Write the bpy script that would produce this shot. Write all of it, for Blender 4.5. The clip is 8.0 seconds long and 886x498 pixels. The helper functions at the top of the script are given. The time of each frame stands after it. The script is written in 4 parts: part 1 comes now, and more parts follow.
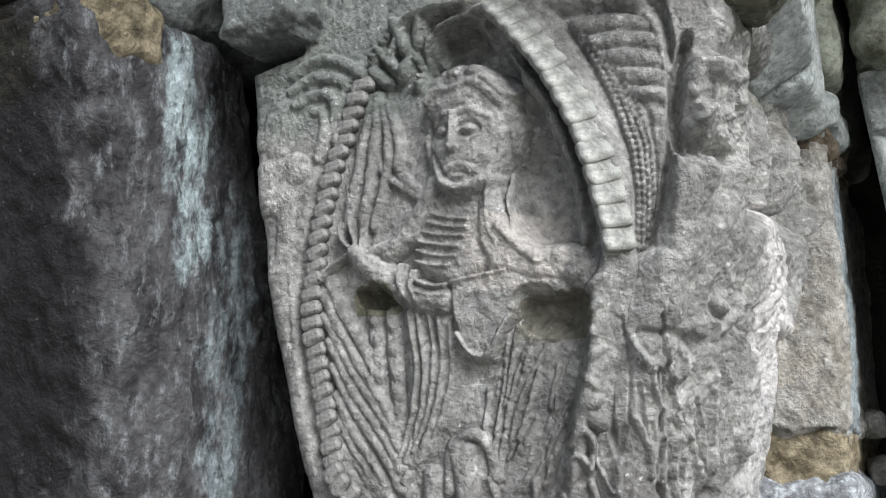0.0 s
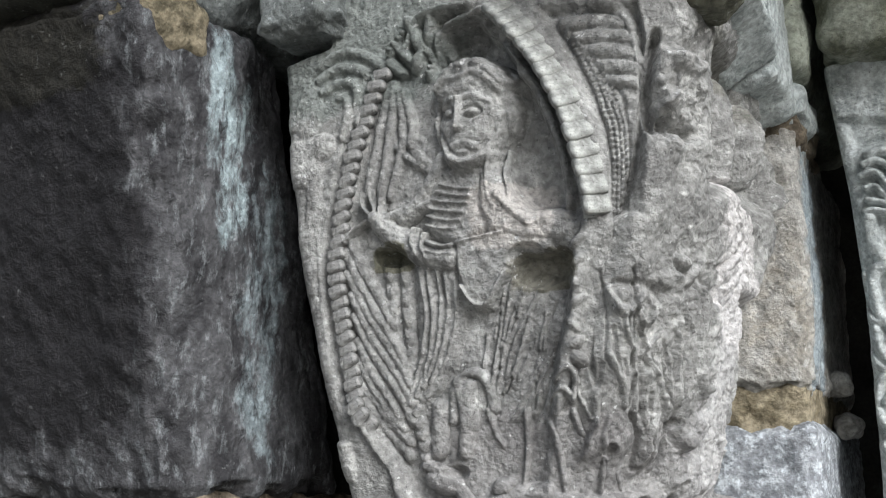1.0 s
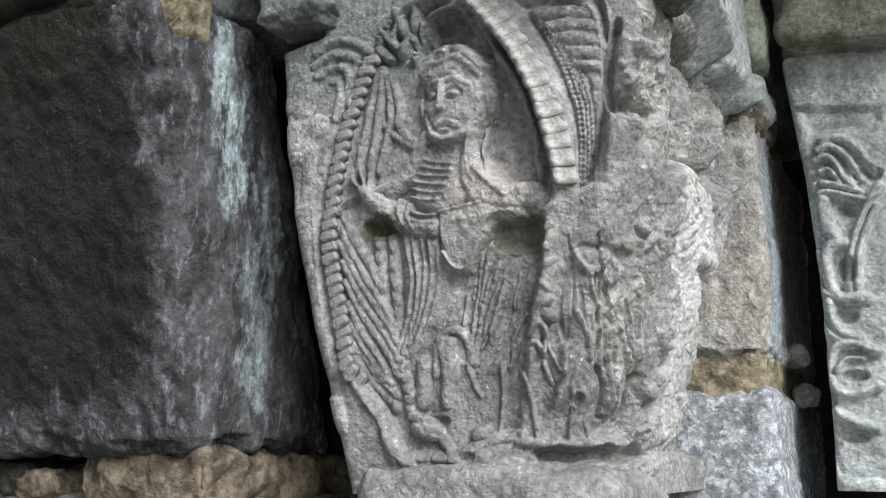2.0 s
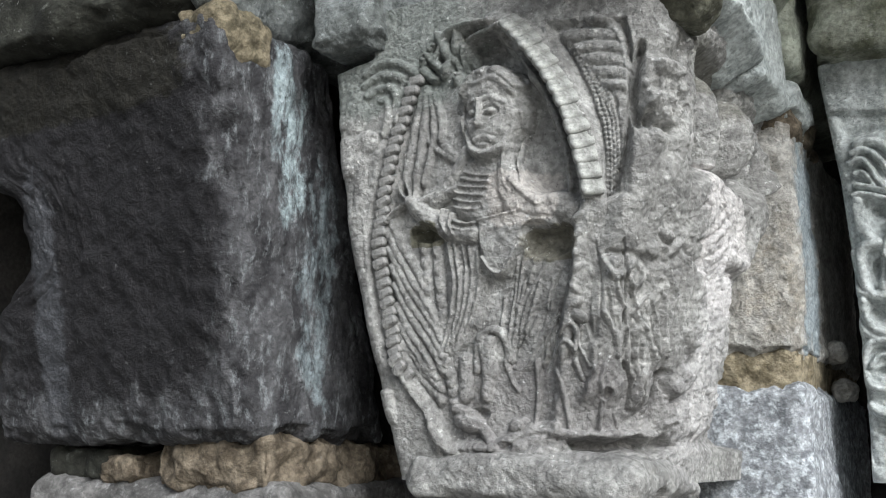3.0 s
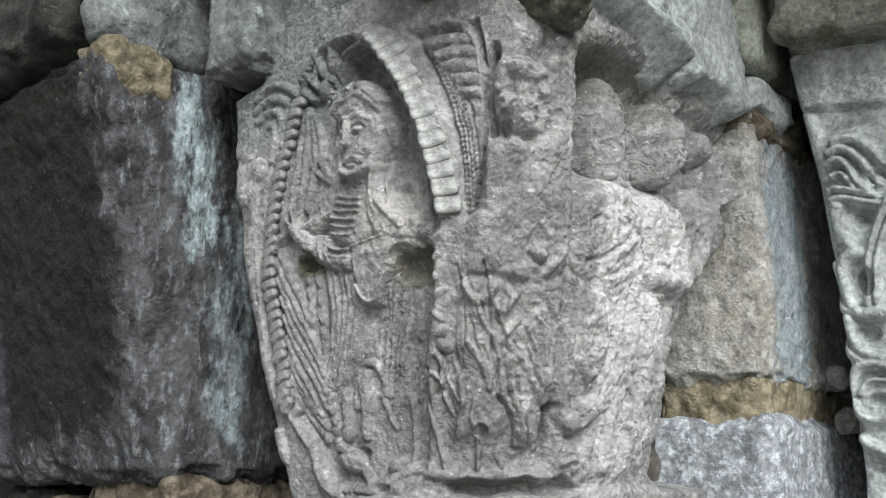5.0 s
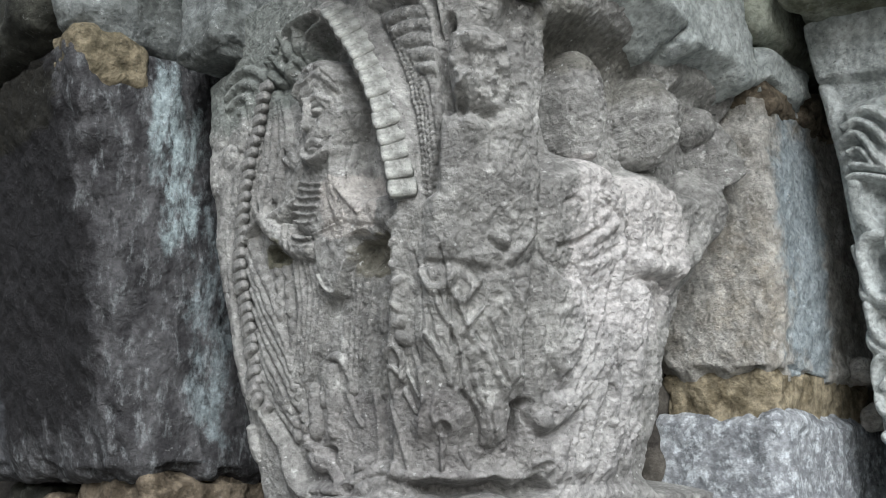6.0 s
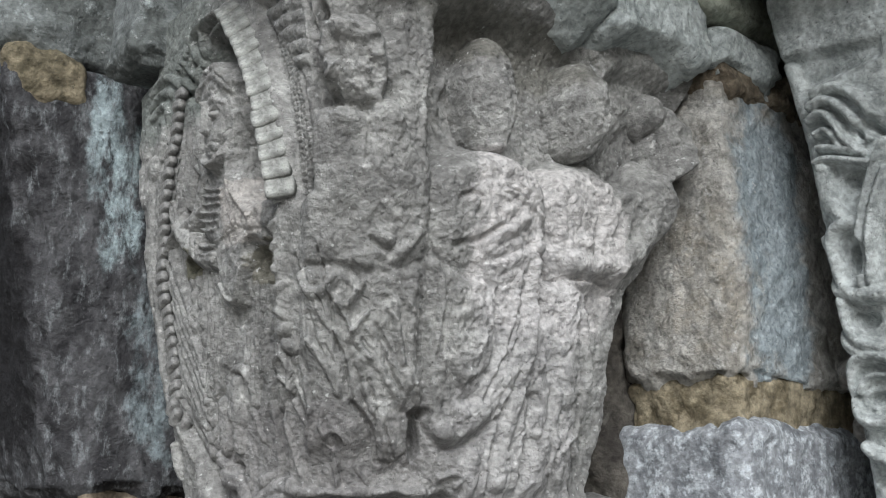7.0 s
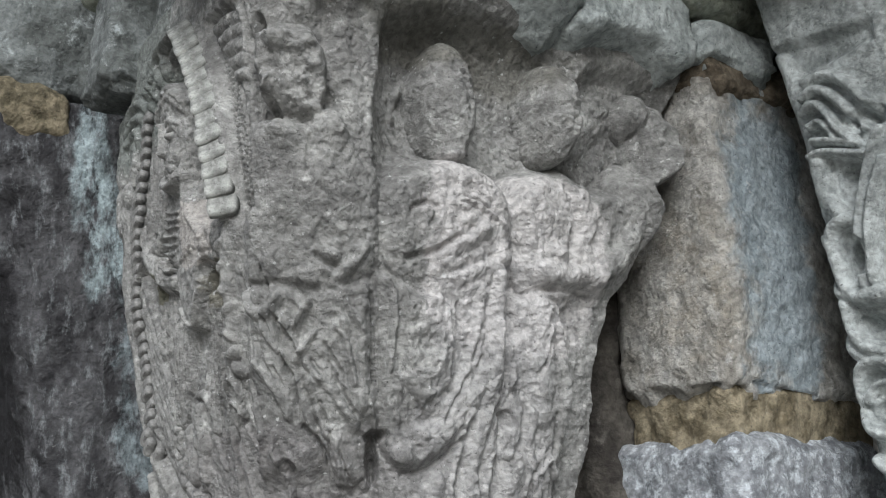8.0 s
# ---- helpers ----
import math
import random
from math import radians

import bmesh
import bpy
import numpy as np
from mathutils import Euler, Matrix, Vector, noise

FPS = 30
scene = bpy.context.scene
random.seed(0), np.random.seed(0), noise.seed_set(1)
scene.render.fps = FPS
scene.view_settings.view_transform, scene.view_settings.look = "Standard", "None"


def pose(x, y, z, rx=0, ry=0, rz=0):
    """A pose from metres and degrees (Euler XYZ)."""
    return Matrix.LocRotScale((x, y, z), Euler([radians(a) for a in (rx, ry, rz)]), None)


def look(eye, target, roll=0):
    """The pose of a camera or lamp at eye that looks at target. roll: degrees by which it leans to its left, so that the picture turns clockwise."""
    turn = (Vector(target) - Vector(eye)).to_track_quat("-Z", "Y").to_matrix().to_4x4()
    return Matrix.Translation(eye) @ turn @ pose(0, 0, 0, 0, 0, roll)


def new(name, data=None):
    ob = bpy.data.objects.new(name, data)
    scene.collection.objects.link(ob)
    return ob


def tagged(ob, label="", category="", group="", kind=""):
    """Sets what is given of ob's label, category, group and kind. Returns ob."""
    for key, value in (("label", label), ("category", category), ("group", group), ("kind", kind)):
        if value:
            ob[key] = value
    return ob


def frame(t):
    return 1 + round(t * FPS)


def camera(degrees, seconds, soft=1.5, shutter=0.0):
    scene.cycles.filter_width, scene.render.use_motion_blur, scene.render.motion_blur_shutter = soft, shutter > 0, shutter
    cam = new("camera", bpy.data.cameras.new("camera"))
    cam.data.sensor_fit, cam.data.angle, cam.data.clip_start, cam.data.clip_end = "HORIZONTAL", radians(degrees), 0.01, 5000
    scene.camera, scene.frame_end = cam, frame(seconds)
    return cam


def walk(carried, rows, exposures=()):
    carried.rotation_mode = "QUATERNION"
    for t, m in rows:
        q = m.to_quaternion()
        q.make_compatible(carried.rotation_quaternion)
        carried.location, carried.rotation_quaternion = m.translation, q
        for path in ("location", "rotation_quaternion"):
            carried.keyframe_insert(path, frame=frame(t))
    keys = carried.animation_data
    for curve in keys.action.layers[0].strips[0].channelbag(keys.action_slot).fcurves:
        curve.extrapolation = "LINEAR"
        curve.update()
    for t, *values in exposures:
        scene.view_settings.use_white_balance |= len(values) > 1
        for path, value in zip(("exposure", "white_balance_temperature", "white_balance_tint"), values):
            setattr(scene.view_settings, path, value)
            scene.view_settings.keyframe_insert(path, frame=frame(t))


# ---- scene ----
cam = camera(49.0, 8.0, soft=1.05)
METRES, EYE, TILT, LEAN, TURN = 0.8, 1.75, 12.0, 0.0, 27.0
ROWS = [
    (0.0, 0.0, 0.0, 0.0, -0.0, 0.0, -0.0),
    (0.5, -0.002, -0.0522, -0.009, -0.34, -0.27, -0.42),
    (1.0, 0.0033, -0.1208, -0.0259, 0.6, -0.23, -0.25),
    (1.5, 0.0146, -0.164, -0.0367, 0.39, 0.31, -0.53),
    (3.0, 0.0387, -0.2789, -0.0456, 4.0, -0.37, 0.04),
    (3.5, 0.0387, -0.2984, -0.0412, 3.96, -0.42, -0.08),
    (4.0, 0.1419, -0.2382, -0.0618, 6.99, -0.2, -0.25),
    (4.5, 0.2536, -0.1864, -0.0584, 11.41, 1.28, 0.79),
    (6.0, 0.3834, -0.0975, -0.0642, 18.07, 1.47, 2.86),
    (6.5, 0.4574, -0.0443, -0.0737, 22.54, 2.44, 4.17),
    (7.0, 0.5275, 0.0114, -0.091, 24.57, 3.2, 4.49),
    (7.5, 0.5499, 0.0434, -0.1006, 27.31, 4.06, 4.87),
    (8.0, 0.5952, 0.0851, -0.108, 29.29, 5.21, 6.44),
]
BETWEEN = [
    (1.7, look((0.067, -0.112, 1.682), (-0.805, 1.638, 2.102), 0.2)),
    (2.8, look((0.114, -0.173, 1.664), (-0.875, 1.519, 2.067), 0.9)),
    (5.8, look((0.293, 0.048, 1.682), (-1.049, 1.463, 2.124), 0.2)),
]
PATH = [(t, pose(0, 0, EYE, TILT, LEAN, TURN) @ pose(METRES * x, METRES * y, METRES * z, 90 + pitch, roll, yaw)) for t, x, y, z, yaw, pitch, roll in ROWS]
walk(cam, sorted(PATH + BETWEEN, key=lambda row: row[0]), [(0.0, 0.1, 6160, 9), (3.5, 0.07, 6140, 7.5), (4.5, 0.06, 6140, 6.5), (6.0, -0.18, 6120, 8), (8.0, -0.44, 6110, 8.5)])

# ---- overcast daylight from the open side of the doorway ----
SUN_TO = Vector((0.98, -0.74, 0.76))
world = bpy.data.worlds.new("overcast_sky")
scene.world = world
world.use_nodes = True
wn, wl = world.node_tree.nodes, world.node_tree.links
sky = wn.new("ShaderNodeTexSky")
sky.sky_type, sky.sun_disc = "NISHITA", False
sky.sun_elevation = math.atan2(SUN_TO.z, SUN_TO.xy.length)
sky.sun_rotation = math.atan2(SUN_TO.x, SUN_TO.y)
sky.air_density, sky.dust_density, sky.ozone_density = 1.0, 4.0, 1.0
soft_sky = wn.new("ShaderNodeHueSaturation")
soft_sky.inputs["Saturation"].default_value = 0.5
wl.new(sky.outputs[0], soft_sky.inputs["Color"])
wl.new(soft_sky.outputs[0], wn["Background"].inputs["Color"])
wn["Background"].inputs["Strength"].default_value = 0.12
sun = new("sun", bpy.data.lights.new("sun", "SUN"))
sun.data.energy, sun.data.angle, sun.data.color = 3.9, radians(34), (1.0, 0.99, 0.975)
sun.matrix_world = look(SUN_TO * 5, (0, 0, 0))


# ---- noise, meshes and small helpers ----
def lattice(ix, iy, iz, seed):
    """A fixed pseudo-random number in 0..1 for each whole-numbered corner."""
    n = (ix * 374761393 + iy * 668265263 + iz * 2147483647 + seed * 974711) & 0xFFFFFFFF
    n = ((n ^ (n >> 13)) * 1274126177) & 0xFFFFFFFF
    n = ((n ^ (n >> 16)) * 2246822519) & 0xFFFFFFFF
    return ((n >> 8) & 0xFFFF) / 65535.0


def grain(p, size, seed=0):
    """Smooth noise in -1..1 at the points p (N, 3), with lumps of that size in metres."""
    q = np.asarray(p) / size
    i = np.floor(q).astype(np.int64)
    f = q - i
    f = f * f * (3 - 2 * f)
    total = 0
    for dx in (0, 1):
        for dy in (0, 1):
            for dz in (0, 1):
                weight = np.where(dx, f[:, 0], 1 - f[:, 0]) * np.where(dy, f[:, 1], 1 - f[:, 1]) * np.where(dz, f[:, 2], 1 - f[:, 2])
                total = total + weight * lattice(i[:, 0] + dx, i[:, 1] + dy, i[:, 2] + dz, seed)
    return 2 * total - 1


def rough(p, size, octaves=4, seed=0, fall=0.5):
    total, gain = 0, 1.0
    for k in range(octaves):
        total = total + gain * grain(p, size / 2 ** k, seed + 17 * k)
        gain *= fall
    return total


def link_mesh(name, verts, quads, material, parent=None, label="", smooth=True):
    me = bpy.data.meshes.new(name)
    verts, quads = np.asarray(verts, dtype=np.float32), np.asarray(quads, dtype=np.int32)
    me.vertices.add(len(verts))
    me.vertices.foreach_set("co", verts.ravel())
    me.loops.add(quads.size)
    me.loops.foreach_set("vertex_index", quads.ravel())
    me.polygons.add(len(quads))
    me.polygons.foreach_set("loop_start", np.arange(0, quads.size, 4, dtype=np.int32))
    me.polygons.foreach_set("use_smooth", np.full(len(quads), smooth))
    me.update(calc_edges=True)
    me.materials.append(material)
    ob = new(name, me)
    ob.parent = parent
    if label:
        ob["label"] = label
    return ob


def thing(name, place, label, category, group="", kind=""):
    ob = new(name)
    ob.empty_display_size = 0.02
    ob.location = place
    return tagged(ob, label, category, group, kind)


def box_grid(lo, hi, step):
    """Welded vertices (unit sides kept apart) and quads of a box, split into squares of about that step."""
    lo, hi = np.array(lo, float), np.array(hi, float)
    n = np.maximum(1, np.round((hi - lo) / step).astype(int))
    verts, quads, base = [], [], 0
    for axis in range(3):
        u, v = (axis + 1) % 3, (axis + 2) % 3
        for side in (0, 1):
            iu, iv = np.meshgrid(np.arange(n[u] + 1), np.arange(n[v] + 1), indexing="ij")
            p = np.zeros((iu.size, 3), dtype=np.int64)
            p[:, u], p[:, v], p[:, axis] = iu.ravel(), iv.ravel(), side * n[axis]
            k = (np.arange(n[u])[:, None] * (n[v] + 1) + np.arange(n[v])[None, :]).ravel() + base
            q = np.stack([k, k + n[v] + 1, k + n[v] + 2, k + 1], 1)
            quads.append(q if side else q[:, ::-1])
            verts.append(p)
            base += len(p)
    p, q = np.concatenate(verts), np.concatenate(quads)
    key = (p[:, 0] * (n[1] + 1) + p[:, 1]) * (n[2] + 1) + p[:, 2]
    _, first, back = np.unique(key, return_index=True, return_inverse=True)
    return lo + (hi - lo) * p[first] / n, back.ravel()[q]


def rough_stone(name, lo, hi, material, parent=None, label="", edge=0.012, step=0.004, lumps=0.004, fine=0.0012, seed=1, shape=None, chips=0.006, size=0.06):
    """A worn block: worn round edges, lumps, fine roughness and broken edges. shape moves the points (N, 3) of the finished block."""
    p, q = box_grid(lo, hi, step)
    lo, hi = np.array(lo, float), np.array(hi, float)
    mid = (lo + hi) / 2
    wear = edge * (1 + 0.7 * grain(p, 0.05, seed + 5))[:, None]
    core = np.clip(p, lo + wear, hi - wear)
    out = p - core
    length = np.linalg.norm(out, axis=1, keepdims=True)
    out = out / np.maximum(length, 1e-9)
    p = core + out * np.minimum(wear, np.maximum(length, 1e-9))
    bend = (np.abs(out) > 0.25).sum(1) >= 2
    n = out
    p = p + n * (lumps * rough(p, size, 3, seed) + fine * rough(p, 0.012, 3, seed + 3))[:, None]
    p = p - n * (bend * chips * np.clip(rough(p, 0.03, 2, seed + 9), 0, 1))[:, None]
    if shape:
        p = shape(p)
    return link_mesh(name, p, q, material, parent, label)


# ---- materials ----
def stone(name, low, high, blotch=0.05, speck=0.0, bump=0.5, stains=(), rough_value=0.9, pale=(0.5, 0.5, 0.48), pale_at=0.6, pale_mix=0.7, stretch=1.0):
    """Weathered stone: two tones in blotches, pale lime bloom, dark grains and pits, and fine relief.
    stains: (colour, centre, radii, strength, raggedness), patches of crust, wash, or light and shade put in as
    colour, with an edge of their own."""
    m = bpy.data.materials.new(name)
    m.use_nodes = True
    t = m.node_tree
    b = t.nodes["Principled BSDF"]
    b.inputs["Roughness"].default_value = rough_value
    b.inputs["Specular IOR Level"].default_value = 0.3

    def node(kind, **sets):
        n = t.nodes.new(kind)
        for key, value in sets.items():
            n.inputs[key].default_value = value
        return n

    place = node("ShaderNodeTexCoord").outputs["Object"]
    squash = node("ShaderNodeMapping")
    squash.inputs["Scale"].default_value = (1, 1, stretch)
    t.links.new(place, squash.inputs["Vector"])
    place2 = squash.outputs[0]

    def noise_at(scale, detail=6, source=None, rough_in=0.6, swirl=0.0):
        n = node("ShaderNodeTexNoise", Scale=scale, Detail=detail, Roughness=rough_in, Distortion=swirl)
        t.links.new(source or place, n.inputs["Vector"])
        return n.outputs["Fac"]

    def ramp(fac, a, c):
        n = node("ShaderNodeMapRange")
        n.interpolation_type = "SMOOTHSTEP"
        n.inputs["From Min"].default_value, n.inputs["From Max"].default_value = a, c
        t.links.new(fac, n.inputs["Value"])
        return n.outputs[0]

    def mix(fac, a, c, kind="MIX"):
        n = node("ShaderNodeMix")
        n.data_type, n.blend_type = "RGBA", kind
        for value, socket in ((fac, n.inputs[0]), (a, n.inputs[6]), (c, n.inputs[7])):
            if isinstance(value, (int, float)):
                socket.default_value = value
            elif isinstance(value, tuple):
                socket.default_value = (*value, 1)
            else:
                t.links.new(value, socket)
        return n.outputs[2]

    def maths(kind, a, c):
        n = node("ShaderNodeMath")
        n.operation = kind
        for value, socket in ((a, n.inputs[0]), (c, n.inputs[1])):
            if isinstance(value, (int, float)):
                socket.default_value = value
            else:
                t.links.new(value, socket)
        return n.outputs[0]

    colour = mix(ramp(noise_at(1 / blotch, 5, place2), 0.35, 0.65), low, high)
    colour = mix(maths("MULTIPLY", ramp(noise_at(2.4 / blotch, 8, place2, 0.7), pale_at - 0.06, pale_at + 0.12), pale_mix), colour, pale)
    for k, (shade, centre, radii, strength, ragged) in enumerate(stains):
        shift = node("ShaderNodeMapping")
        shift.vector_type = "TEXTURE"
        shift.inputs["Location"].default_value, shift.inputs["Scale"].default_value = centre, radii
        t.links.new(place, shift.inputs["Vector"])
        far = node("ShaderNodeVectorMath")
        far.operation = "MULTIPLY"
        t.links.new(shift.outputs[0], far.inputs[0])
        t.links.new(shift.outputs[0], far.inputs[1])
        square = node("ShaderNodeVectorMath")
        square.operation = "DOT_PRODUCT"
        t.links.new(far.outputs[0], square.inputs[0])
        t.links.new(far.outputs[0], square.inputs[1])
        torn = maths("ADD", maths("POWER", square.outputs["Value"], 0.25), maths("MULTIPLY", maths("SUBTRACT", noise_at(28 + 7 * k, 7, place, 0.65), 0.5), ragged))
        cover = maths("MULTIPLY", ramp(torn, 1.06, 0.94) if ragged < 1 else ramp(torn, 1.2, 0.75), strength)
        if ragged > 2:
            cover = maths("MULTIPLY", cover, ramp(noise_at(75, 6, place2, 0.7), 0.38, 0.62))
        colour = mix(cover, colour, shade)
    tone = ramp(noise_at(190, 4, None, 0.6, 0.3), 0.28, 0.72)
    colour = mix(0.5, colour, mix(tone, (0.4, 0.4, 0.4), (1.6, 1.6, 1.6)), "MULTIPLY")
    pits = ramp(noise_at(420, 3, None, 0.6), 0.36, 0.3)
    colour = mix(maths("MULTIPLY", pits, 0.6), colour, (0.05, 0.048, 0.045))
    if speck:
        # whitish grains in the stone, doubling as painted glints
        flecks_and_glints = maths("MULTIPLY", ramp(noise_at(230, 3, None, 0.5), 0.64, 0.72), ramp(noise_at(35, 3), 0.42, 0.6))
        colour = mix(maths("MULTIPLY", flecks_and_glints, speck), colour, (0.66, 0.67, 0.66))
    t.links.new(colour, b.inputs["Base Color"])
    crack = node("ShaderNodeTexNoise", Scale=150.0, Detail=5.0, Roughness=0.6)
    crack.noise_type = "RIDGED_MULTIFRACTAL"
    t.links.new(place, crack.inputs["Vector"])
    relief = maths("ADD", maths("MULTIPLY", noise_at(85, 7, None, 0.66, 0.2), 1.15), maths("MULTIPLY", noise_at(420, 3, None, 0.55), 0.22))
    relief = maths("ADD", relief, maths("MULTIPLY", crack.outputs["Fac"], 0.22))
    n = node("ShaderNodeBump", Strength=bump, Distance=0.0055)
    t.links.new(relief, n.inputs["Height"])
    t.links.new(n.outputs[0], b.inputs["Normal"])
    return m


CAPITAL_STAINS_AND_SHADING = (
    # lime wash; also makes the side face brighter than the front by colour
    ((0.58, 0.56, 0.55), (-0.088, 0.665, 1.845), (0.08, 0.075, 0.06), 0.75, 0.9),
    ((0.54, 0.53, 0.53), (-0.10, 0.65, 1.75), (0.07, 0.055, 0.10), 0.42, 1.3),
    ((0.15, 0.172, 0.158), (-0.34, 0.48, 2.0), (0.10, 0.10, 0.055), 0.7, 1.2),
    # moss in the two under-arm hollows, with their shade in the colour too
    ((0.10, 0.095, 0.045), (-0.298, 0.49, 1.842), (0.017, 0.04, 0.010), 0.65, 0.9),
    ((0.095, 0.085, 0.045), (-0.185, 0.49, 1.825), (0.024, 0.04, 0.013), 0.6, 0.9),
    ((0.52, 0.49, 0.46), (-0.205, 0.48, 1.862), (0.030, 0.05, 0.022), 0.7, 0.8),
    # moss at the niche top, darkened further for the shade there
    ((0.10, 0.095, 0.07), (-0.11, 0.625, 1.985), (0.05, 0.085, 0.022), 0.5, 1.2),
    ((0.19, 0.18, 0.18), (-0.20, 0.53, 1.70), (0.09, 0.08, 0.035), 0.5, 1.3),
)
# strong speck here: pale grains plus glints put into the colour
capital_stone = stone("carved_grey_limestone", (0.205, 0.203, 0.196), (0.345, 0.344, 0.33), 0.045, 0.75, 1.0, CAPITAL_STAINS_AND_SHADING, pale=(0.62, 0.62, 0.6))
moss_stone = stone("lichened_stone", (0.20, 0.21, 0.165), (0.36, 0.385, 0.325), 0.04, 0.2, 0.7, (), pale=(0.42, 0.45, 0.41))
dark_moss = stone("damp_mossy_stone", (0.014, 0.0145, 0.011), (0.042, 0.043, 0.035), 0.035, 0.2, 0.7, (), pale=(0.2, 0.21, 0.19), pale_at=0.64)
volute_stone = stone("green_grey_limestone", (0.31, 0.34, 0.335), (0.52, 0.56, 0.555), 0.04, 0.3, 0.9, (), pale=(0.62, 0.66, 0.64))
# brown moss, darkened all over for the shade of the volute's underside
soffit_stone = stone("shade_brown_mossy_stone", (0.06, 0.06, 0.042), (0.15, 0.15, 0.115), 0.03, 0.2, 0.9, (), pale=(0.3, 0.31, 0.27))
# the lichened stone again, darker for the impost that lies in shade
shade_moss = stone("shaded_lichened_stone", (0.12, 0.125, 0.088), (0.29, 0.305, 0.255), 0.035, 0.2, 0.9, (), pale=(0.36, 0.38, 0.34))
grey_stone = stone("dull_grey_limestone", (0.10, 0.108, 0.104), (0.185, 0.20, 0.197), 0.035, 0.3, 0.8, (), pale=(0.42, 0.46, 0.46))
JAMB_STAINS = (
    ((0.40, 0.48, 0.50), (-0.43, 0.468, 1.98), (0.06, 0.014, 0.05), 0.8, 2.2),
    ((0.44, 0.53, 0.55), (-0.43, 0.490, 1.92), (0.06, 0.016, 0.06), 0.8, 2.4),
    ((0.32, 0.38, 0.40), (-0.42, 0.530, 1.82), (0.06, 0.022, 0.10), 0.65, 2.6),
    ((0.0135, 0.0128, 0.0142), (-0.610, 0.33, 1.875), (0.150, 0.175, 0.180), 0.97, 0.55),
    ((0.075, 0.078, 0.086), (-0.690, 0.42, 1.79), (0.020, 0.2, 0.12), 0.7, 1.6),
    ((0.0135, 0.0128, 0.0142), (-0.77, 0.42, 1.80), (0.055, 0.2, 0.10), 0.8, 0.9),
    ((0.016, 0.015, 0.011), (-0.63, 0.38, 2.0), (0.15, 0.1, 0.035), 0.9, 0.8),
)
jamb_stone = stone("blue_grey_limestone", (0.030, 0.0295, 0.032), (0.088, 0.088, 0.092), 0.024, 0.12, 1.0, JAMB_STAINS, stretch=0.45, pale=(0.29, 0.31, 0.32), pale_at=0.57, pale_mix=0.6)
foot_stone = stone("dirty_limestone", (0.09, 0.088, 0.085), (0.2, 0.195, 0.19), 0.03, 0.2, 0.7, (), pale=(0.42, 0.42, 0.42))
PIER_STAINS_AND_SKYLIGHT = (
    # bluish sky light on the pier's side, painted as a patch
    ((0.33, 0.42, 0.48), (-0.06, 0.885, 1.88), (0.05, 0.042, 0.13), 0.62, 1.9),
    ((0.42, 0.37, 0.29), (-0.09, 0.815, 1.84), (0.03, 0.05, 0.05), 0.35, 2.4),
)
pier_stone = stone("warm_grey_limestone", (0.29, 0.275, 0.245), (0.50, 0.49, 0.46), 0.03, 0.5, 1.1, PIER_STAINS_AND_SKYLIGHT, pale=(0.66, 0.66, 0.65))
lower_stone = stone("blue_white_limestone", (0.17, 0.18, 0.195), (0.32, 0.335, 0.355), 0.02, 0.3, 0.65, (), pale=(0.68, 0.73, 0.77), pale_at=0.52)
scroll_stone = stone("pale_green_limestone", (0.32, 0.345, 0.34), (0.55, 0.585, 0.58), 0.03, 0.3, 0.85, (), pale=(0.7, 0.74, 0.73))
mortar = stone("earthy_lime_mortar", (0.15, 0.125, 0.08), (0.33, 0.285, 0.20), 0.015, 0.1, 0.9, (), pale=(0.5, 0.45, 0.32), pale_mix=0.4)
# filler for the gaps, near black so that their shade sits in the colour
old_wall = stone("shade_dark_rubble", (0.02, 0.019, 0.018), (0.045, 0.042, 0.038), 0.08, 0.0, 0.6, (), pale=(0.07, 0.07, 0.07))
# unseen ground; its paleness is chosen to throw light up under overhangs
earth = stone("pale_bounce_ground", (0.17, 0.16, 0.145), (0.28, 0.27, 0.245), 0.4, 0.0, 0.6, ())
brown_mortar = stone("damp_brown_mortar", (0.085, 0.068, 0.048), (0.21, 0.175, 0.13), 0.015, 0.1, 0.9, (), pale=(0.34, 0.3, 0.22), pale_mix=0.4)
damp_mortar = stone("sandy_damp_mortar", (0.09, 0.078, 0.05), (0.24, 0.205, 0.14), 0.015, 0.1, 0.9, (), pale=(0.36, 0.32, 0.23), pale_mix=0.4)
# brown filler beside the pier, the gap's shade mixed into its tone
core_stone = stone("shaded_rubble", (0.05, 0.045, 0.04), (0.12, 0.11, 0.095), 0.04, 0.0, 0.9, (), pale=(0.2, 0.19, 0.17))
pale_stone = stone("worn_pale_limestone", (0.25, 0.255, 0.24), (0.37, 0.375, 0.355), 0.03, 0.3, 0.6, (), pale=(0.58, 0.59, 0.56))


# ---- jambs, walls and ground ----
def sway(p, z0, dx, dy):
    """Leans a block: it slides by dx and dy for each metre below z0."""
    p[:, 0] += dx * (z0 - p[:, 2])
    p[:, 1] += dy * (z0 - p[:, 2])
    return p


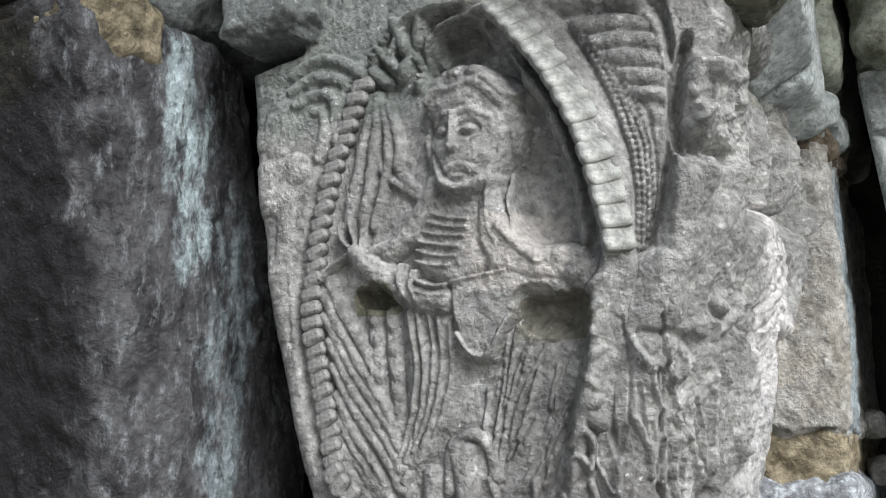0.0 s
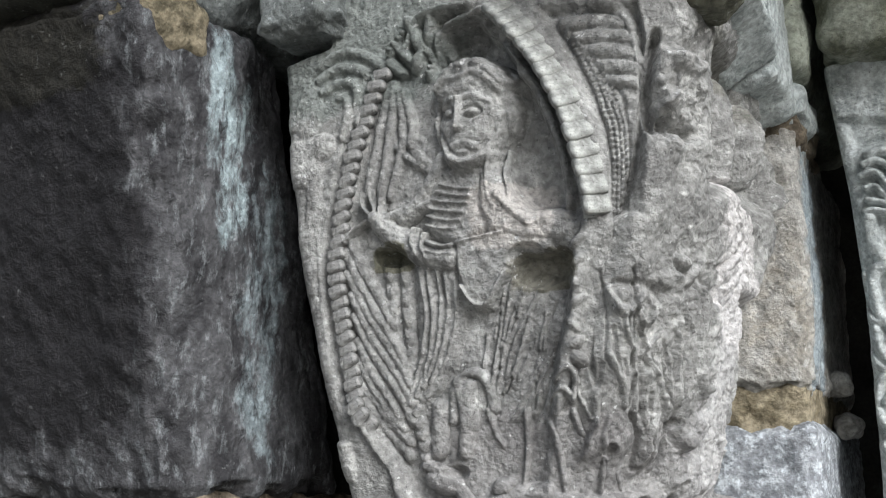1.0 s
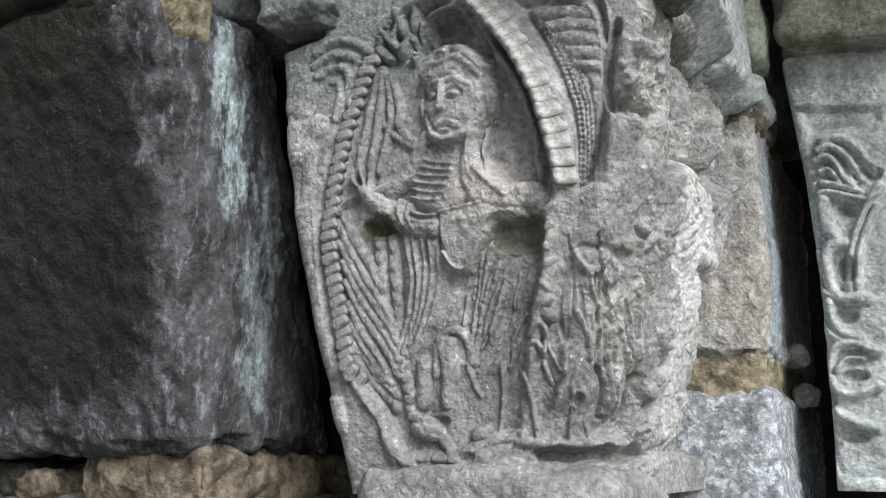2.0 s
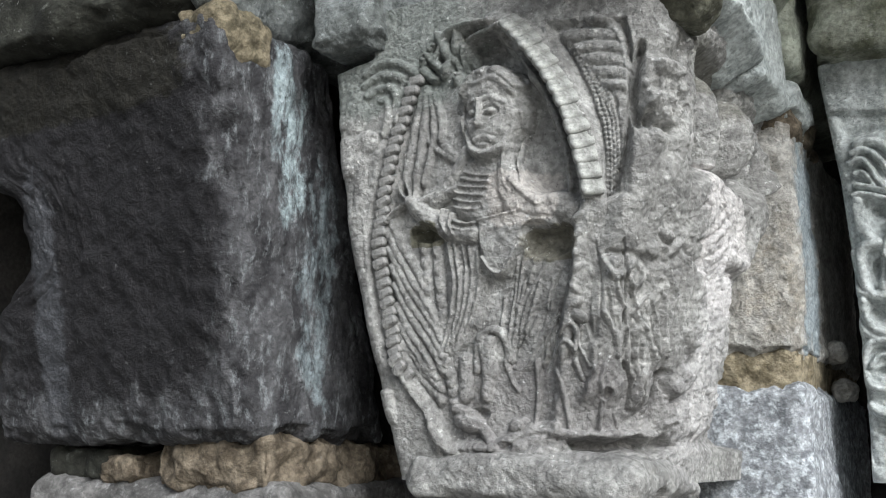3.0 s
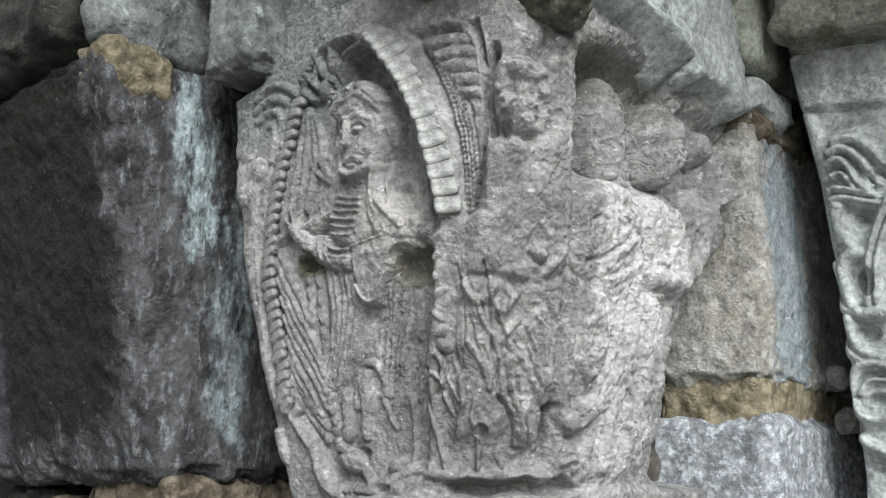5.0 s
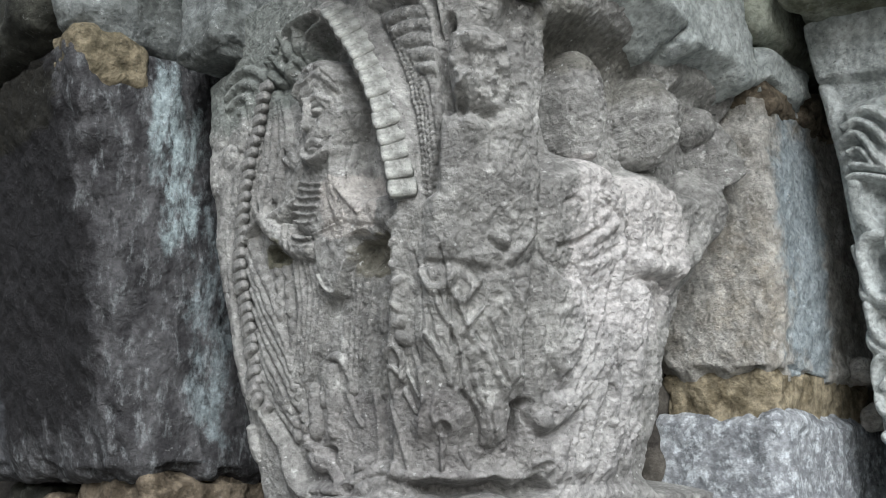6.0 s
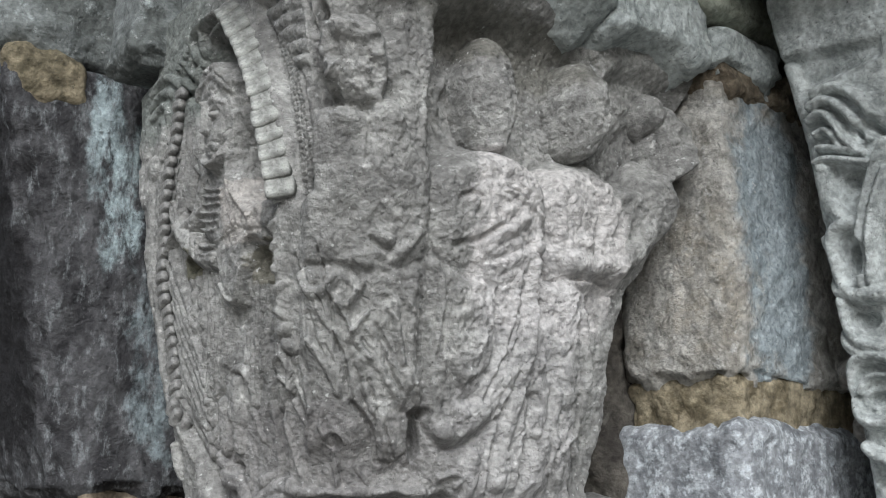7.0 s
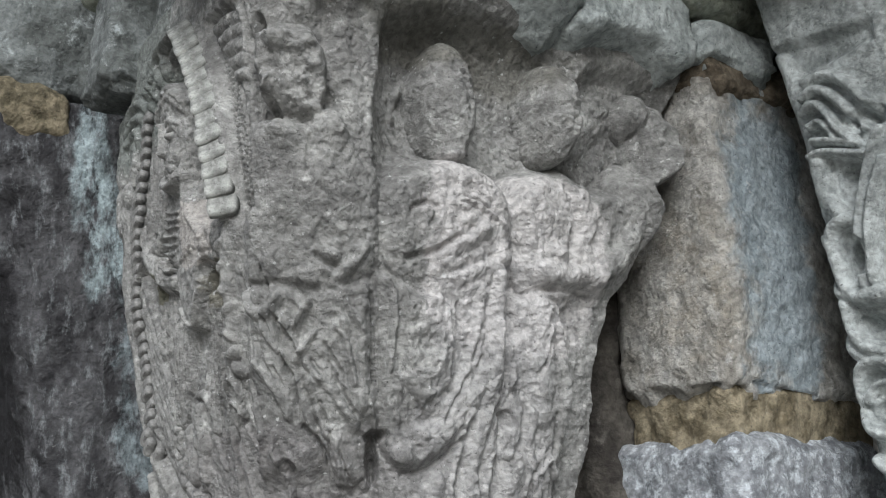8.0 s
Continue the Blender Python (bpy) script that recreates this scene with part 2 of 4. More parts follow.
def jamb_shape(p):
    # the face leans out towards the top; the left edge is broken away
    face = np.clip((0.75 - p[:, 1]) / 0.3, 0, 1)
    out = np.clip((-0.44 - p[:, 0]) / 0.34, 0, 1.2)
    p[:, 1] += face * 0.23 * (1.96 - p[:, 2])
    low = np.clip((1.95 - p[:, 2]) / 0.25, 0, 1)
    p[:, 0] -= 0.022 * low * np.clip((0.50 - p[:, 1]) / 0.06, 0, 1) * np.clip(1 - out / 0.3, 0, 1)
    rear = np.clip((p[:, 1] - 0.46) / 0.16, 0, 1) * np.clip(1 - out / 0.5, 0, 1)
    p[:, 1] -= rear * 0.24 * (p[:, 2] - 1.668)
    bite = np.exp(-((p[:, 2] - 1.865) / 0.06) ** 4) * 0.075 + 0.014 * rough(p, 0.04, 3, 4)
    p[:, 0] += bite * np.clip((out - 0.55) / 0.4, 0, 1)
    return p


ground = link_mesh("ground", *box_grid((-60, -60, -0.3), (60, 60, 0.0), 6.0), earth)
tagged(ground, "unseen ground before the doorway, made pale to bounce light", "ground", kind="structure")

left_jamb = thing("wall_left_jamb", (-0.6, 0.6, 0), "stepped stone jamb of a doorway, blackened and flaking", "wall", kind="structure")
right_jamb = thing("wall_right_jamb", (-0.2, 1.0, 0), "grey limestone jamb with earthy mortar joints", "wall", kind="structure")
for ob in (left_jamb, right_jamb):
    ob.location = (0, 0, 0)
rough_stone("jamb_block", (-0.80, 0.395, 1.668), (-0.436, 0.63, 2.036), jamb_stone, left_jamb, "block with a flaking black crust and a pale streaked side", edge=0.020, step=0.0028, lumps=0.004, fine=0.0022, seed=11, shape=jamb_shape, chips=0.012)
rough_stone("jamb_mortar", (-0.585, 0.482, 1.628), (-0.446, 0.70, 1.676), brown_mortar, left_jamb, "crumbling brown mortar bed", edge=0.008, step=0.003, lumps=0.009, fine=0.003, seed=12, size=0.03)
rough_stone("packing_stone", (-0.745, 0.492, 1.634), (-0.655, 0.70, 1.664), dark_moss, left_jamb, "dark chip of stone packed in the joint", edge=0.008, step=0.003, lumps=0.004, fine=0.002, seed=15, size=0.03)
rough_stone("packing_stone", (-0.665, 0.486, 1.632), (-0.615, 0.70, 1.658), brown_mortar, left_jamb, "brown chip of stone packed in the joint", edge=0.008, step=0.003, lumps=0.004, fine=0.002, seed=16, size=0.03)
rough_stone("jamb_block", (-0.76, 0.484, 1.30), (-0.43, 0.80, 1.637), foot_stone, left_jamb, edge=0.014, step=0.005, lumps=0.006, seed=13)
rough_stone("jamb_mortar", (-0.490, 0.379, 1.992), (-0.428, 0.440, 2.040), damp_mortar, left_jamb, "sandy mortar squeezed from the joint", edge=0.012, step=0.0025, lumps=0.003, fine=0.003, seed=14, size=0.03, shape=lambda p: sway(p, 2.04, -0.15, 0.25))
for k, z in enumerate((0.0, 0.44, 0.88)):
    rough_stone("jamb_block", (-0.79 - 0.01 * k, 0.47, z), (-0.43, 0.80, z + 0.435), lower_stone, left_jamb, step=0.02, seed=20 + k)

rough_stone("pier_block", (-0.175, 0.821, 1.762), (-0.064, 1.20, 2.012), pier_stone, right_jamb, "warm grey block, its side tinted blue-white as sky light", edge=0.013, step=0.0033, lumps=0.003, fine=0.0026, seed=31, chips=0.010)
rough_stone("pier_mortar", (-0.177, 0.829, 1.72), (-0.070, 1.20, 1.770), mortar, right_jamb, "brown mortar bed with a shrunken upper edge", edge=0.006, step=0.0025, lumps=0.003, fine=0.002, seed=32, size=0.025)
rough_stone("pier_block", (-0.196, 0.822, 1.42), (-0.062, 1.20, 1.738), lower_stone, right_jamb, "blue-white limed block", edge=0.014, step=0.0035, lumps=0.0025, fine=0.002, seed=33, chips=0.006)
for k, z in enumerate((0.0, 0.47, 0.94)):
    rough_stone("pier_block", (-0.40, 0.82, z), (-0.062, 1.20, z + 0.465), lower_stone, right_jamb, step=0.02, seed=40 + k)

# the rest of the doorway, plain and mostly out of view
# walls closing the gaps; the dark colour carries the shade there
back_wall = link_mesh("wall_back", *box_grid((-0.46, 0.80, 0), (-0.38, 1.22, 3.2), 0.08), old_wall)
tagged(back_wall, "filler wall behind the jambs, gap shade in its dark colour", "wall", kind="structure")
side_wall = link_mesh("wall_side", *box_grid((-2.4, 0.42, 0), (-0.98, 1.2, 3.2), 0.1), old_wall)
tagged(side_wall, "wall beside the jamb, coloured dark for the shaded gap", "wall", kind="structure")
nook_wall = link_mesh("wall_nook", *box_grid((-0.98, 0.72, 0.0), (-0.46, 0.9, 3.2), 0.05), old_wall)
tagged(nook_wall, "filler wall behind the jamb block, coloured dark as shade", "wall", kind="structure")
# added block that fills the gap with a shade-dark tone
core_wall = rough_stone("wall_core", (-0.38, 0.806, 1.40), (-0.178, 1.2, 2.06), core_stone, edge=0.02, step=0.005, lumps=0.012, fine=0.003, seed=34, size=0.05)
tagged(core_wall, "filler behind the pier, gap shade in its dark colour", "wall", kind="structure")
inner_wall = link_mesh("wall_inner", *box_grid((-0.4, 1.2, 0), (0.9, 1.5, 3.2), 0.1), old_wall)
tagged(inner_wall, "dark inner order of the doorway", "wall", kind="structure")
# out of view, added to keep zenith light off the carving
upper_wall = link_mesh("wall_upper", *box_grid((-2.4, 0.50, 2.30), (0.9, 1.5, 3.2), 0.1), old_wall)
tagged(upper_wall, "unseen masonry above the capitals, added to block light from overhead", "wall", kind="structure")


# ---- carving: heights in millimetres over an unrolled face ----
# a runs round the block (front to side), z upwards from 1.6 m, both in millimetres
HEIGHTS = [1.55, 1.60, 1.65, 1.70, 1.75, 1.80, 1.85, 1.90, 1.95, 2.00, 2.10]
FRONT = [0.535, 0.532, 0.525, 0.516, 0.506, 0.497, 0.489, 0.482, 0.478, 0.474, 0.470]
SIDE = [-0.140, -0.137, -0.130, -0.121, -0.111, -0.102, -0.092, -0.086, -0.083, -0.080, -0.076]
CORNER = [0.135, 0.135, 0.13, 0.118, 0.098, 0.080, 0.067, 0.052, 0.038, 0.03, 0.03]
EDGE = [-0.335, -0.335, -0.342, -0.351, -0.360, -0.368, -0.375, -0.380, -0.382, -0.386, -0.39]


def bell_point(a, z, h=0.0):
    """The point over the bell at a (m), height z (m), h metres proud of it."""
    yf, xs, r = np.interp(z, HEIGHTS, FRONT), np.interp(z, HEIGHTS, SIDE), np.interp(z, HEIGHTS, CORNER)
    cx, cy = xs - r, yf + r
    turn = math.pi / 4 + np.arcsin(np.clip((a - cx - cy) / r, -1, 1) / math.sqrt(2))
    x = cx + r * np.sin(turn) + np.minimum(a - cx - cy + r, 0)
    y = cy - r * np.cos(turn) + np.maximum(a - cx - cy - r, 0)
    return x + h * np.sin(turn), y - h * np.cos(turn)


class Relief:
    """A carved face: ground, raised work (the highest counts) and cuts, over grids A and Z in millimetres."""

    def __init__(self, A, Z, stray=None, amount=1.0):
        """stray: two grids of noise by which the hand-cut lines wander."""
        self.A, self.Z = (A, Z) if stray is None else (A + amount * stray[0], Z + amount * stray[1])
        self.ground, self.raised, self.cuts = np.zeros_like(A), np.zeros_like(A), np.zeros_like(A)

    def near(self, pts, reach):
        p = np.array(pts, float)
        lo, hi = p.min(0) - reach, p.max(0) + reach
        rows = (self.Z >= lo[1]) & (self.Z <= hi[1]) & (self.A >= lo[0]) & (self.A <= hi[0])
        return np.nonzero(rows)

    def along(self, pts, where):
        """Distance to the line through pts, and the way along it."""
        x, z = self.A[where], self.Z[where]
        best, way, done = np.full(x.shape, 1e9), np.zeros(x.shape), 0.0
        for (x0, z0), (x1, z1) in zip(pts[:-1], pts[1:]):
            dx, dz = x1 - x0, z1 - z0
            size = math.hypot(dx, dz) + 1e-9
            k = np.clip(((x - x0) * dx + (z - z0) * dz) / size ** 2, 0, 1)
            d = np.hypot(x - x0 - k * dx, z - z0 - k * dz)
            way = np.where(d < best, done + k * size, way)
            best = np.minimum(best, d)
            done += size
        return best, way, done

    def smooth(self, pts):
        """A rounder line through pts."""
        p = np.array(pts, float)
        for _ in range(2):
            if len(p) > 2:
                p = np.concatenate([p[:1], np.stack([0.75 * p[:-1] + 0.25 * p[1:], 0.25 * p[:-1] + 0.75 * p[1:]], 1).reshape(-1, 2), p[-1:]])
        return [tuple(v) for v in p]

    def ridge(self, pts, w, h, taper=0.0, hatch=0.0, dents=0.0):
        """A rounded roll of half-width w along pts; hatch: spacing of slanting cuts across it."""
        pts = self.smooth(pts)
        where = self.near(pts, w + 1)
        d, way, whole = self.along(pts, where)
        width = w * (1 - taper * way / max(whole, 1e-9))
        up = h * np.clip(1 - (d / width) ** 2, 0, 1) ** 0.7
        if hatch:
            up = up * (1 - (dents or 0.45) * (0.5 + 0.5 * np.cos(2 * math.pi * (way + 0.6 * d) / hatch)) ** 2)
        self.raised[where] = np.maximum(self.raised[where], up)

    def swell(self, pts, w, h):
        """A soft roll added on top of what is raised already."""
        pts = self.smooth(pts)
        where = self.near(pts, w + 1)
        d, _, _ = self.along(pts, where)
        self.raised[where] += h * np.clip(1 - (d / w) ** 2, 0, 1) ** 1.2

    def boss(self, c, rx, rz, h):
        """A small soft lump added on top of what is raised already."""
        where = self.near([c], max(rx, rz) + 1)
        q = ((self.A[where] - c[0]) / rx) ** 2 + ((self.Z[where] - c[1]) / rz) ** 2
        self.raised[where] += h * np.clip(1 - q, 0, 1) ** 1.2

    def groove(self, pts, w, h):
        pts = self.smooth(pts)
        where = self.near(pts, w + 1)
        d, _, _ = self.along(pts, where)
        self.cuts[where] = np.maximum(self.cuts[where], h * np.clip(1 - (d / w) ** 2, 0, 1))

    def dome(self, c, rx, rz, h, lean=0.0, power=0.5, to="raised"):
        """An oval boss (to='ground': swells or, with h below 0, hollows the ground; to='cuts': a hole)."""
        where = self.near([c], max(rx, rz) + 1)
        x, z = self.A[where] - c[0], self.Z[where] - c[1]
        k, s = math.cos(radians(lean)), math.sin(radians(lean))
        q = ((x * k + z * s) / rx) ** 2 + ((z * k - x * s) / rz) ** 2
        up = h * np.clip(1 - q, 0, 1) ** power
        if to == "raised":
            self.raised[where] = np.maximum(self.raised[where], up)
        elif to == "cuts":
            self.cuts[where] = np.maximum(self.cuts[where], up)
        else:
            self.ground[where] += up

    def field(self, pts, h, edge, to="ground"):
        """A flat area inside the outline pts, h higher (or lower) with slopes edge wide."""
        where = self.near(pts, edge + 1)
        x, z = self.A[where], self.Z[where]
        loop = list(pts) + [pts[0]]
        d, _, _ = self.along(loop, where)
        inside = np.zeros(x.shape, bool)
        for (x0, z0), (x1, z1) in zip(loop[:-1], loop[1:]):
            if z0 != z1:
                inside ^= ((z0 > z) != (z1 > z)) & (x < (x1 - x0) * (z - z0) / (z1 - z0) + x0)
        d = np.where(inside, d, -d)
        k = np.clip(0.5 + d / (2 * edge), 0, 1)
        k = k * k * (3 - 2 * k)
        if to == "raised":
            self.raised[where] = np.maximum(self.raised[where], h * k)
        else:
            self.ground[where] += h * k


# ---- the carved capital between the jambs ----
carved_capital = thing("carved_capital", (0, 0, 0), "weathered grey limestone capital carved with winged and robed figures", "capital")
STEP = 0.85
zs = np.arange(42.0, 440.0, STEP)
left_at = 1000 * (np.interp(1.6 + zs / 1000, HEIGHTS, EDGE) + np.interp(1.6 + zs / 1000, HEIGHTS, FRONT)) + 12
cols = int(636 / STEP)
A = left_at[:, None] + (752.0 - left_at[:, None]) * np.linspace(0, 1, cols)[None, :]
Z = np.repeat(zs[:, None], cols, 1)
flat = np.stack([*(v.ravel() for v in bell_point(A / 1000, 1.6 + Z / 1000)), 1.6 + Z.ravel() / 1000], 1)
stray = [(1.0 * rough(flat, 0.012, 3, 56 + k) + 1.3 * rough(flat, 0.03, 2, 58 + k)).reshape(A.shape) for k in (0, 1)]
bell, angel = Relief(A, Z, stray, 0.5), Relief(A, Z, stray, 0.4)
corner, robed, second, third = (Relief(A, Z, stray, 0.8) for _ in range(4))
# ground of front panel
bell.field([(182, 371), (196, 400), (223, 408), (249, 405), (275, 384), (296, 358), (313, 326), (325, 294), (332, 264), (327, 240), (330, 199), (324, 164), (330, 110), (328, 85), (279, 72), (237, 69), (216, 92), (196, 116), (173, 159), (156, 206), (152, 261), (157, 305), (167, 342)], -8, 5.5)
bell.field([(278, 354), (293, 342), (307, 315), (315, 289), (319, 266), (297, 264), (279, 281), (270, 307), (277, 326)], -12, 5)
bell.field([(215, 377), (226, 394), (250, 396), (268, 382), (281, 360), (276, 352), (261, 370), (239, 376), (225, 370)], -18, 5)
bell.field([(223, 229), (249, 202), (326, 217), (324, 164), (323, 114), (319, 92), (278, 83), (270, 110), (274, 158), (251, 184)], -4, 10)
# left border strip groove
bell.groove([(170, 373), (158, 343), (149, 313), (144, 282), (141, 255), (143, 227), (147, 203), (154, 179), (165, 152), (180, 129)], 4, 5)
bell.ridge([(122, 327), (127, 284), (127, 249), (132, 221), (139, 187), (153, 145)], 7, 2.5)
bell.groove([(111, 285), (123, 249), (132, 214), (143, 166)], 3, 3)
# curls top left
bell.ridge([(127, 386), (141, 393), (163, 389), (180, 377)], 4, 4)
bell.ridge([(126, 375), (141, 382), (161, 378), (173, 369)], 4, 4)
bell.ridge([(130, 365), (143, 371), (157, 368), (162, 357), (159, 340)], 4, 4)
bell.ridge([(145, 359), (150, 360), (154, 347), (149, 330)], 3.5, 3)
bell.dome((119, 353), 12, 22, 4)
bell.dome((118, 317), 12, 20, 4)
bell.dome((130, 326), 14, 10, 4)
# left wing feathers
bell.ridge([(184, 364), (179, 344), (172, 313), (168, 286)], 4.5, 5)
bell.ridge([(186, 365), (187, 342), (181, 309), (180, 282)], 4.5, 5.5)
bell.ridge([(190, 359), (196, 334), (192, 307), (187, 285)], 4, 5)
bell.ridge([(194, 358), (203, 333), (201, 320)], 4, 5)
bell.ridge([(184, 329), (193, 314), (220, 297)], 3.5, 4)
bell.ridge([(200, 320), (212, 305), (222, 300)], 4, 4)
# lower wing
bell.ridge([(157, 247), (172, 219), (200, 185), (212, 168)], 5, 6.5)
bell.ridge([(159, 233), (176, 204), (204, 173), (217, 155)], 5, 6.5)
bell.ridge([(162, 218), (180, 189), (209, 159), (220, 142)], 5, 6.5)
bell.ridge([(165, 203), (186, 174), (212, 146), (221, 130)], 5, 6.5)
bell.ridge([(170, 186), (189, 159), (211, 133)], 5, 6.5)
bell.ridge([(176, 169), (194, 142), (208, 126)], 5, 6)
bell.ridge([(156, 261), (166, 240), (188, 212), (195, 198)], 4.5, 6)
bell.ridge([(171, 173), (194, 144), (215, 125)], 4.5, 5.5)
bell.ridge([(175, 159), (198, 132), (219, 116)], 4.5, 5.5)
bell.ridge([(182, 144), (204, 120), (220, 106)], 4.5, 5)
bell.ridge([(190, 235), (197, 205), (202, 178)], 5, 5, hatch=12)
bell.ridge([(203, 234), (209, 198), (216, 165)], 5, 5, hatch=14)
# mandorla lower-left plain rim and foot
bell.ridge([(174, 140), (196, 116), (215, 97), (223, 76), (237, 67)], 6, 7)
bell.ridge([(135, 180), (151, 136), (164, 93)], 6, 4)
bell.dome((171, 83), 10, 16, 5)
bell.dome((157, 117), 9, 16, 5)
# clump above head
bell.dome((205, 395), 6, 15, 13, lean=25)
bell.dome((216, 399), 5, 13, 12, lean=-10)
bell.dome((196, 384), 5, 12, 11, lean=40)
bell.dome((224, 386), 5, 12, 11, lean=15)
bell.dome((207, 378), 5, 10, 10, lean=-35)
bell.dome((190, 375), 5, 9, 9, lean=50)
bell.ridge([(186, 384), (193, 394), (202, 404)], 3, 10, hatch=5)
bell.ridge([(213, 384), (217, 376), (214, 366)], 3, 9, hatch=5)
bell.ridge([(197, 387), (208, 405), (227, 408), (249, 406)], 4, 12)
bell.ridge([(219, 378), (221, 392), (235, 401), (257, 401)], 3, 10)
# arch: raised band bed, inner bar, groove
bell.field([(299, 394), (313, 370), (327, 343), (340, 313), (348, 285), (355, 253), (375, 255), (373, 295), (370, 354), (359, 384)], -8, 4)
bell.ridge([(249, 406), (267, 399), (283, 388), (304, 361), (316, 343), (326, 323), (334, 302), (340, 283), (346, 262), (348, 246)], 10, 4)
bell.groove([(262, 395), (280, 375), (298, 351), (313, 327), (323, 303), (331, 284), (337, 266)], 4.5, 10)
bell.ridge([(268, 386), (284, 360), (297, 340), (307, 318), (316, 292), (324, 264)], 5, 9)
bell.field([(304, 388), (341, 388), (356, 379), (368, 351), (370, 324), (368, 287), (357, 326), (335, 357)], 3, 3)
bell.ridge([(316, 376), (332, 350), (343, 322), (351, 294), (358, 258)], 2.4, 4, hatch=4)
bell.ridge([(322, 372), (337, 347), (348, 320), (355, 293), (361, 258)], 2.4, 4.5, hatch=4)
bell.ridge([(329, 363), (342, 342), (354, 314), (359, 290), (364, 264)], 2.4, 4.5, hatch=4)
bell.ridge([(337, 354), (348, 336), (358, 311), (363, 287), (367, 266)], 2.2, 4, hatch=4)
bell.ridge([(314, 382), (335, 381), (353, 375)], 5, 4)
bell.ridge([(322, 371), (341, 370), (360, 364)], 5, 4)
bell.ridge([(329, 361), (344, 360), (363, 354)], 5, 4)
bell.ridge([(337, 350), (351, 349), (366, 344)], 5, 4)
bell.ridge([(346, 340), (357, 338), (367, 335)], 4, 4)
bell.ridge([(334, 390), (350, 386), (361, 370), (367, 351)], 4, 5)
bell.groove([(361, 383), (369, 357), (372, 330), (372, 295), (365, 261)], 4, 6)
# under-arm hollows
bell.dome((192, 243), 16, 8, 13, lean=-10, to="cuts")
bell.dome((308, 226), 22, 11, 13, lean=10, to="cuts")
bell.dome((321, 217), 12, 10, 4, to="cuts")
# right chain border below
bell.ridge([(341, 248), (335, 228), (333, 205), (333, 181), (331, 158), (326, 140)], 9, 5)
bell.dome((333, 240), 10, 4, 7.5, lean=30)
bell.dome((334, 228), 10, 4, 7.5, lean=30)
bell.dome((332, 215), 10, 4, 7.5, lean=-30)
bell.dome((334, 202), 10, 4, 7.5, lean=30)
bell.dome((334, 189), 10, 4, 7.5, lean=-30)
bell.dome((337, 177), 10, 4.5, 7.5, lean=20)
bell.dome((343, 168), 10, 4.5, 7.5, lean=-20)
bell.ridge([(325, 155), (333, 165), (343, 158), (342, 143)], 3, 8)
bell.ridge([(323, 143), (330, 152), (340, 146)], 3, 7)
bell.groove([(322, 182), (320, 152), (311, 128)], 3, 2)
# scratches
bell.ridge([(302, 227), (286, 201), (282, 170), (279, 143)], 1.6, 2.2)
bell.ridge([(311, 224), (289, 186), (285, 158)], 1.5, 2)
bell.ridge([(320, 176), (305, 155), (292, 131)], 1.5, 1.6)
bell.ridge([(275, 137), (282, 119), (288, 114)], 2, 3)
# angel
angel.dome((252, 331), 24.5, 38, 17, power=0.38)
angel.dome((252, 352), 29, 20, 19, power=0.42)
angel.dome((251, 304), 19, 12, 16, power=0.45)
angel.dome((279, 330), 6, 14, 6)
angel.dome((250, 292), 22, 20, 8)
angel.swell([(222, 344), (225, 357), (236, 365), (252, 366), (269, 359), (279, 346), (281, 332)], 8, 3.4)
angel.swell([(226, 350), (234, 357), (245, 354), (254, 358), (264, 352), (273, 342)], 2.8, 2)
angel.swell([(277, 340), (281, 327), (278, 316)], 4, 3)
angel.swell([(225, 343), (223, 333), (225, 322)], 3.4, 3)
angel.boss((276, 349), 4, 5, 2.2)
angel.boss((269, 357), 5, 4, 2.2)
angel.boss((258, 363), 5, 4, 2)
angel.boss((245, 364), 5, 4, 2)
angel.boss((234, 361), 4, 4, 2)
angel.boss((226, 352), 4, 5, 2.2)
angel.boss((229, 357), 4.5, 4.5, 2.2)
angel.boss((239, 366), 4.5, 4.5, 2.2)
angel.boss((248, 369), 4.5, 4.5, 2.2)
angel.boss((258, 368), 4.5, 4.5, 2.2)
angel.boss((268, 364), 4.5, 4.5, 2.2)
angel.boss((275, 358), 4.5, 4.5, 2.2)
angel.boss((280, 348), 4.5, 4.5, 2.2)
angel.boss((282, 338), 4.5, 4.5, 2.2)
angel.groove([(240, 368), (242, 361)], 1.4, 1.6)
angel.groove([(252, 369), (252, 361)], 1.4, 1.6)
angel.groove([(265, 365), (262, 357)], 1.4, 1.6)
angel.groove([(275, 357), (268, 350)], 1.4, 1.6)
angel.swell([(228, 338), (236, 342), (244, 341)], 2.2, 2)
angel.swell([(246, 341), (257, 342), (267, 336)], 2.2, 2)
angel.swell([(245, 340), (245, 330), (245, 321)], 2.8, 4.6)
angel.boss((245, 321), 5.5, 3, 2)
angel.groove([(230, 335), (237, 337.5), (243, 333), (237, 328.5), (230, 332)], 1.8, 2.6)
angel.groove([(248, 332), (255, 336), (263, 330), (255, 326.5), (248, 330)], 1.8, 2.6)
angel.boss((237, 333), 4.6, 3.2, 2.6)
angel.boss((255, 331), 5, 3.2, 2.6)
angel.boss((233, 320), 6, 8, 1.4)
angel.boss((261, 317), 7, 8, 1.4)
angel.swell([(236, 308), (247, 312), (260, 307)], 2.6, 2)
angel.groove([(241, 306), (248, 307), (255, 305)], 1.3, 1.8)
angel.swell([(224, 332), (228, 316), (237, 303), (248, 295), (259, 296), (268, 305), (275, 318), (277, 328)], 4.8, 5)
angel.groove([(230, 322), (235, 311), (243, 303), (252, 301), (262, 306), (269, 318)], 2.2, 2.6)
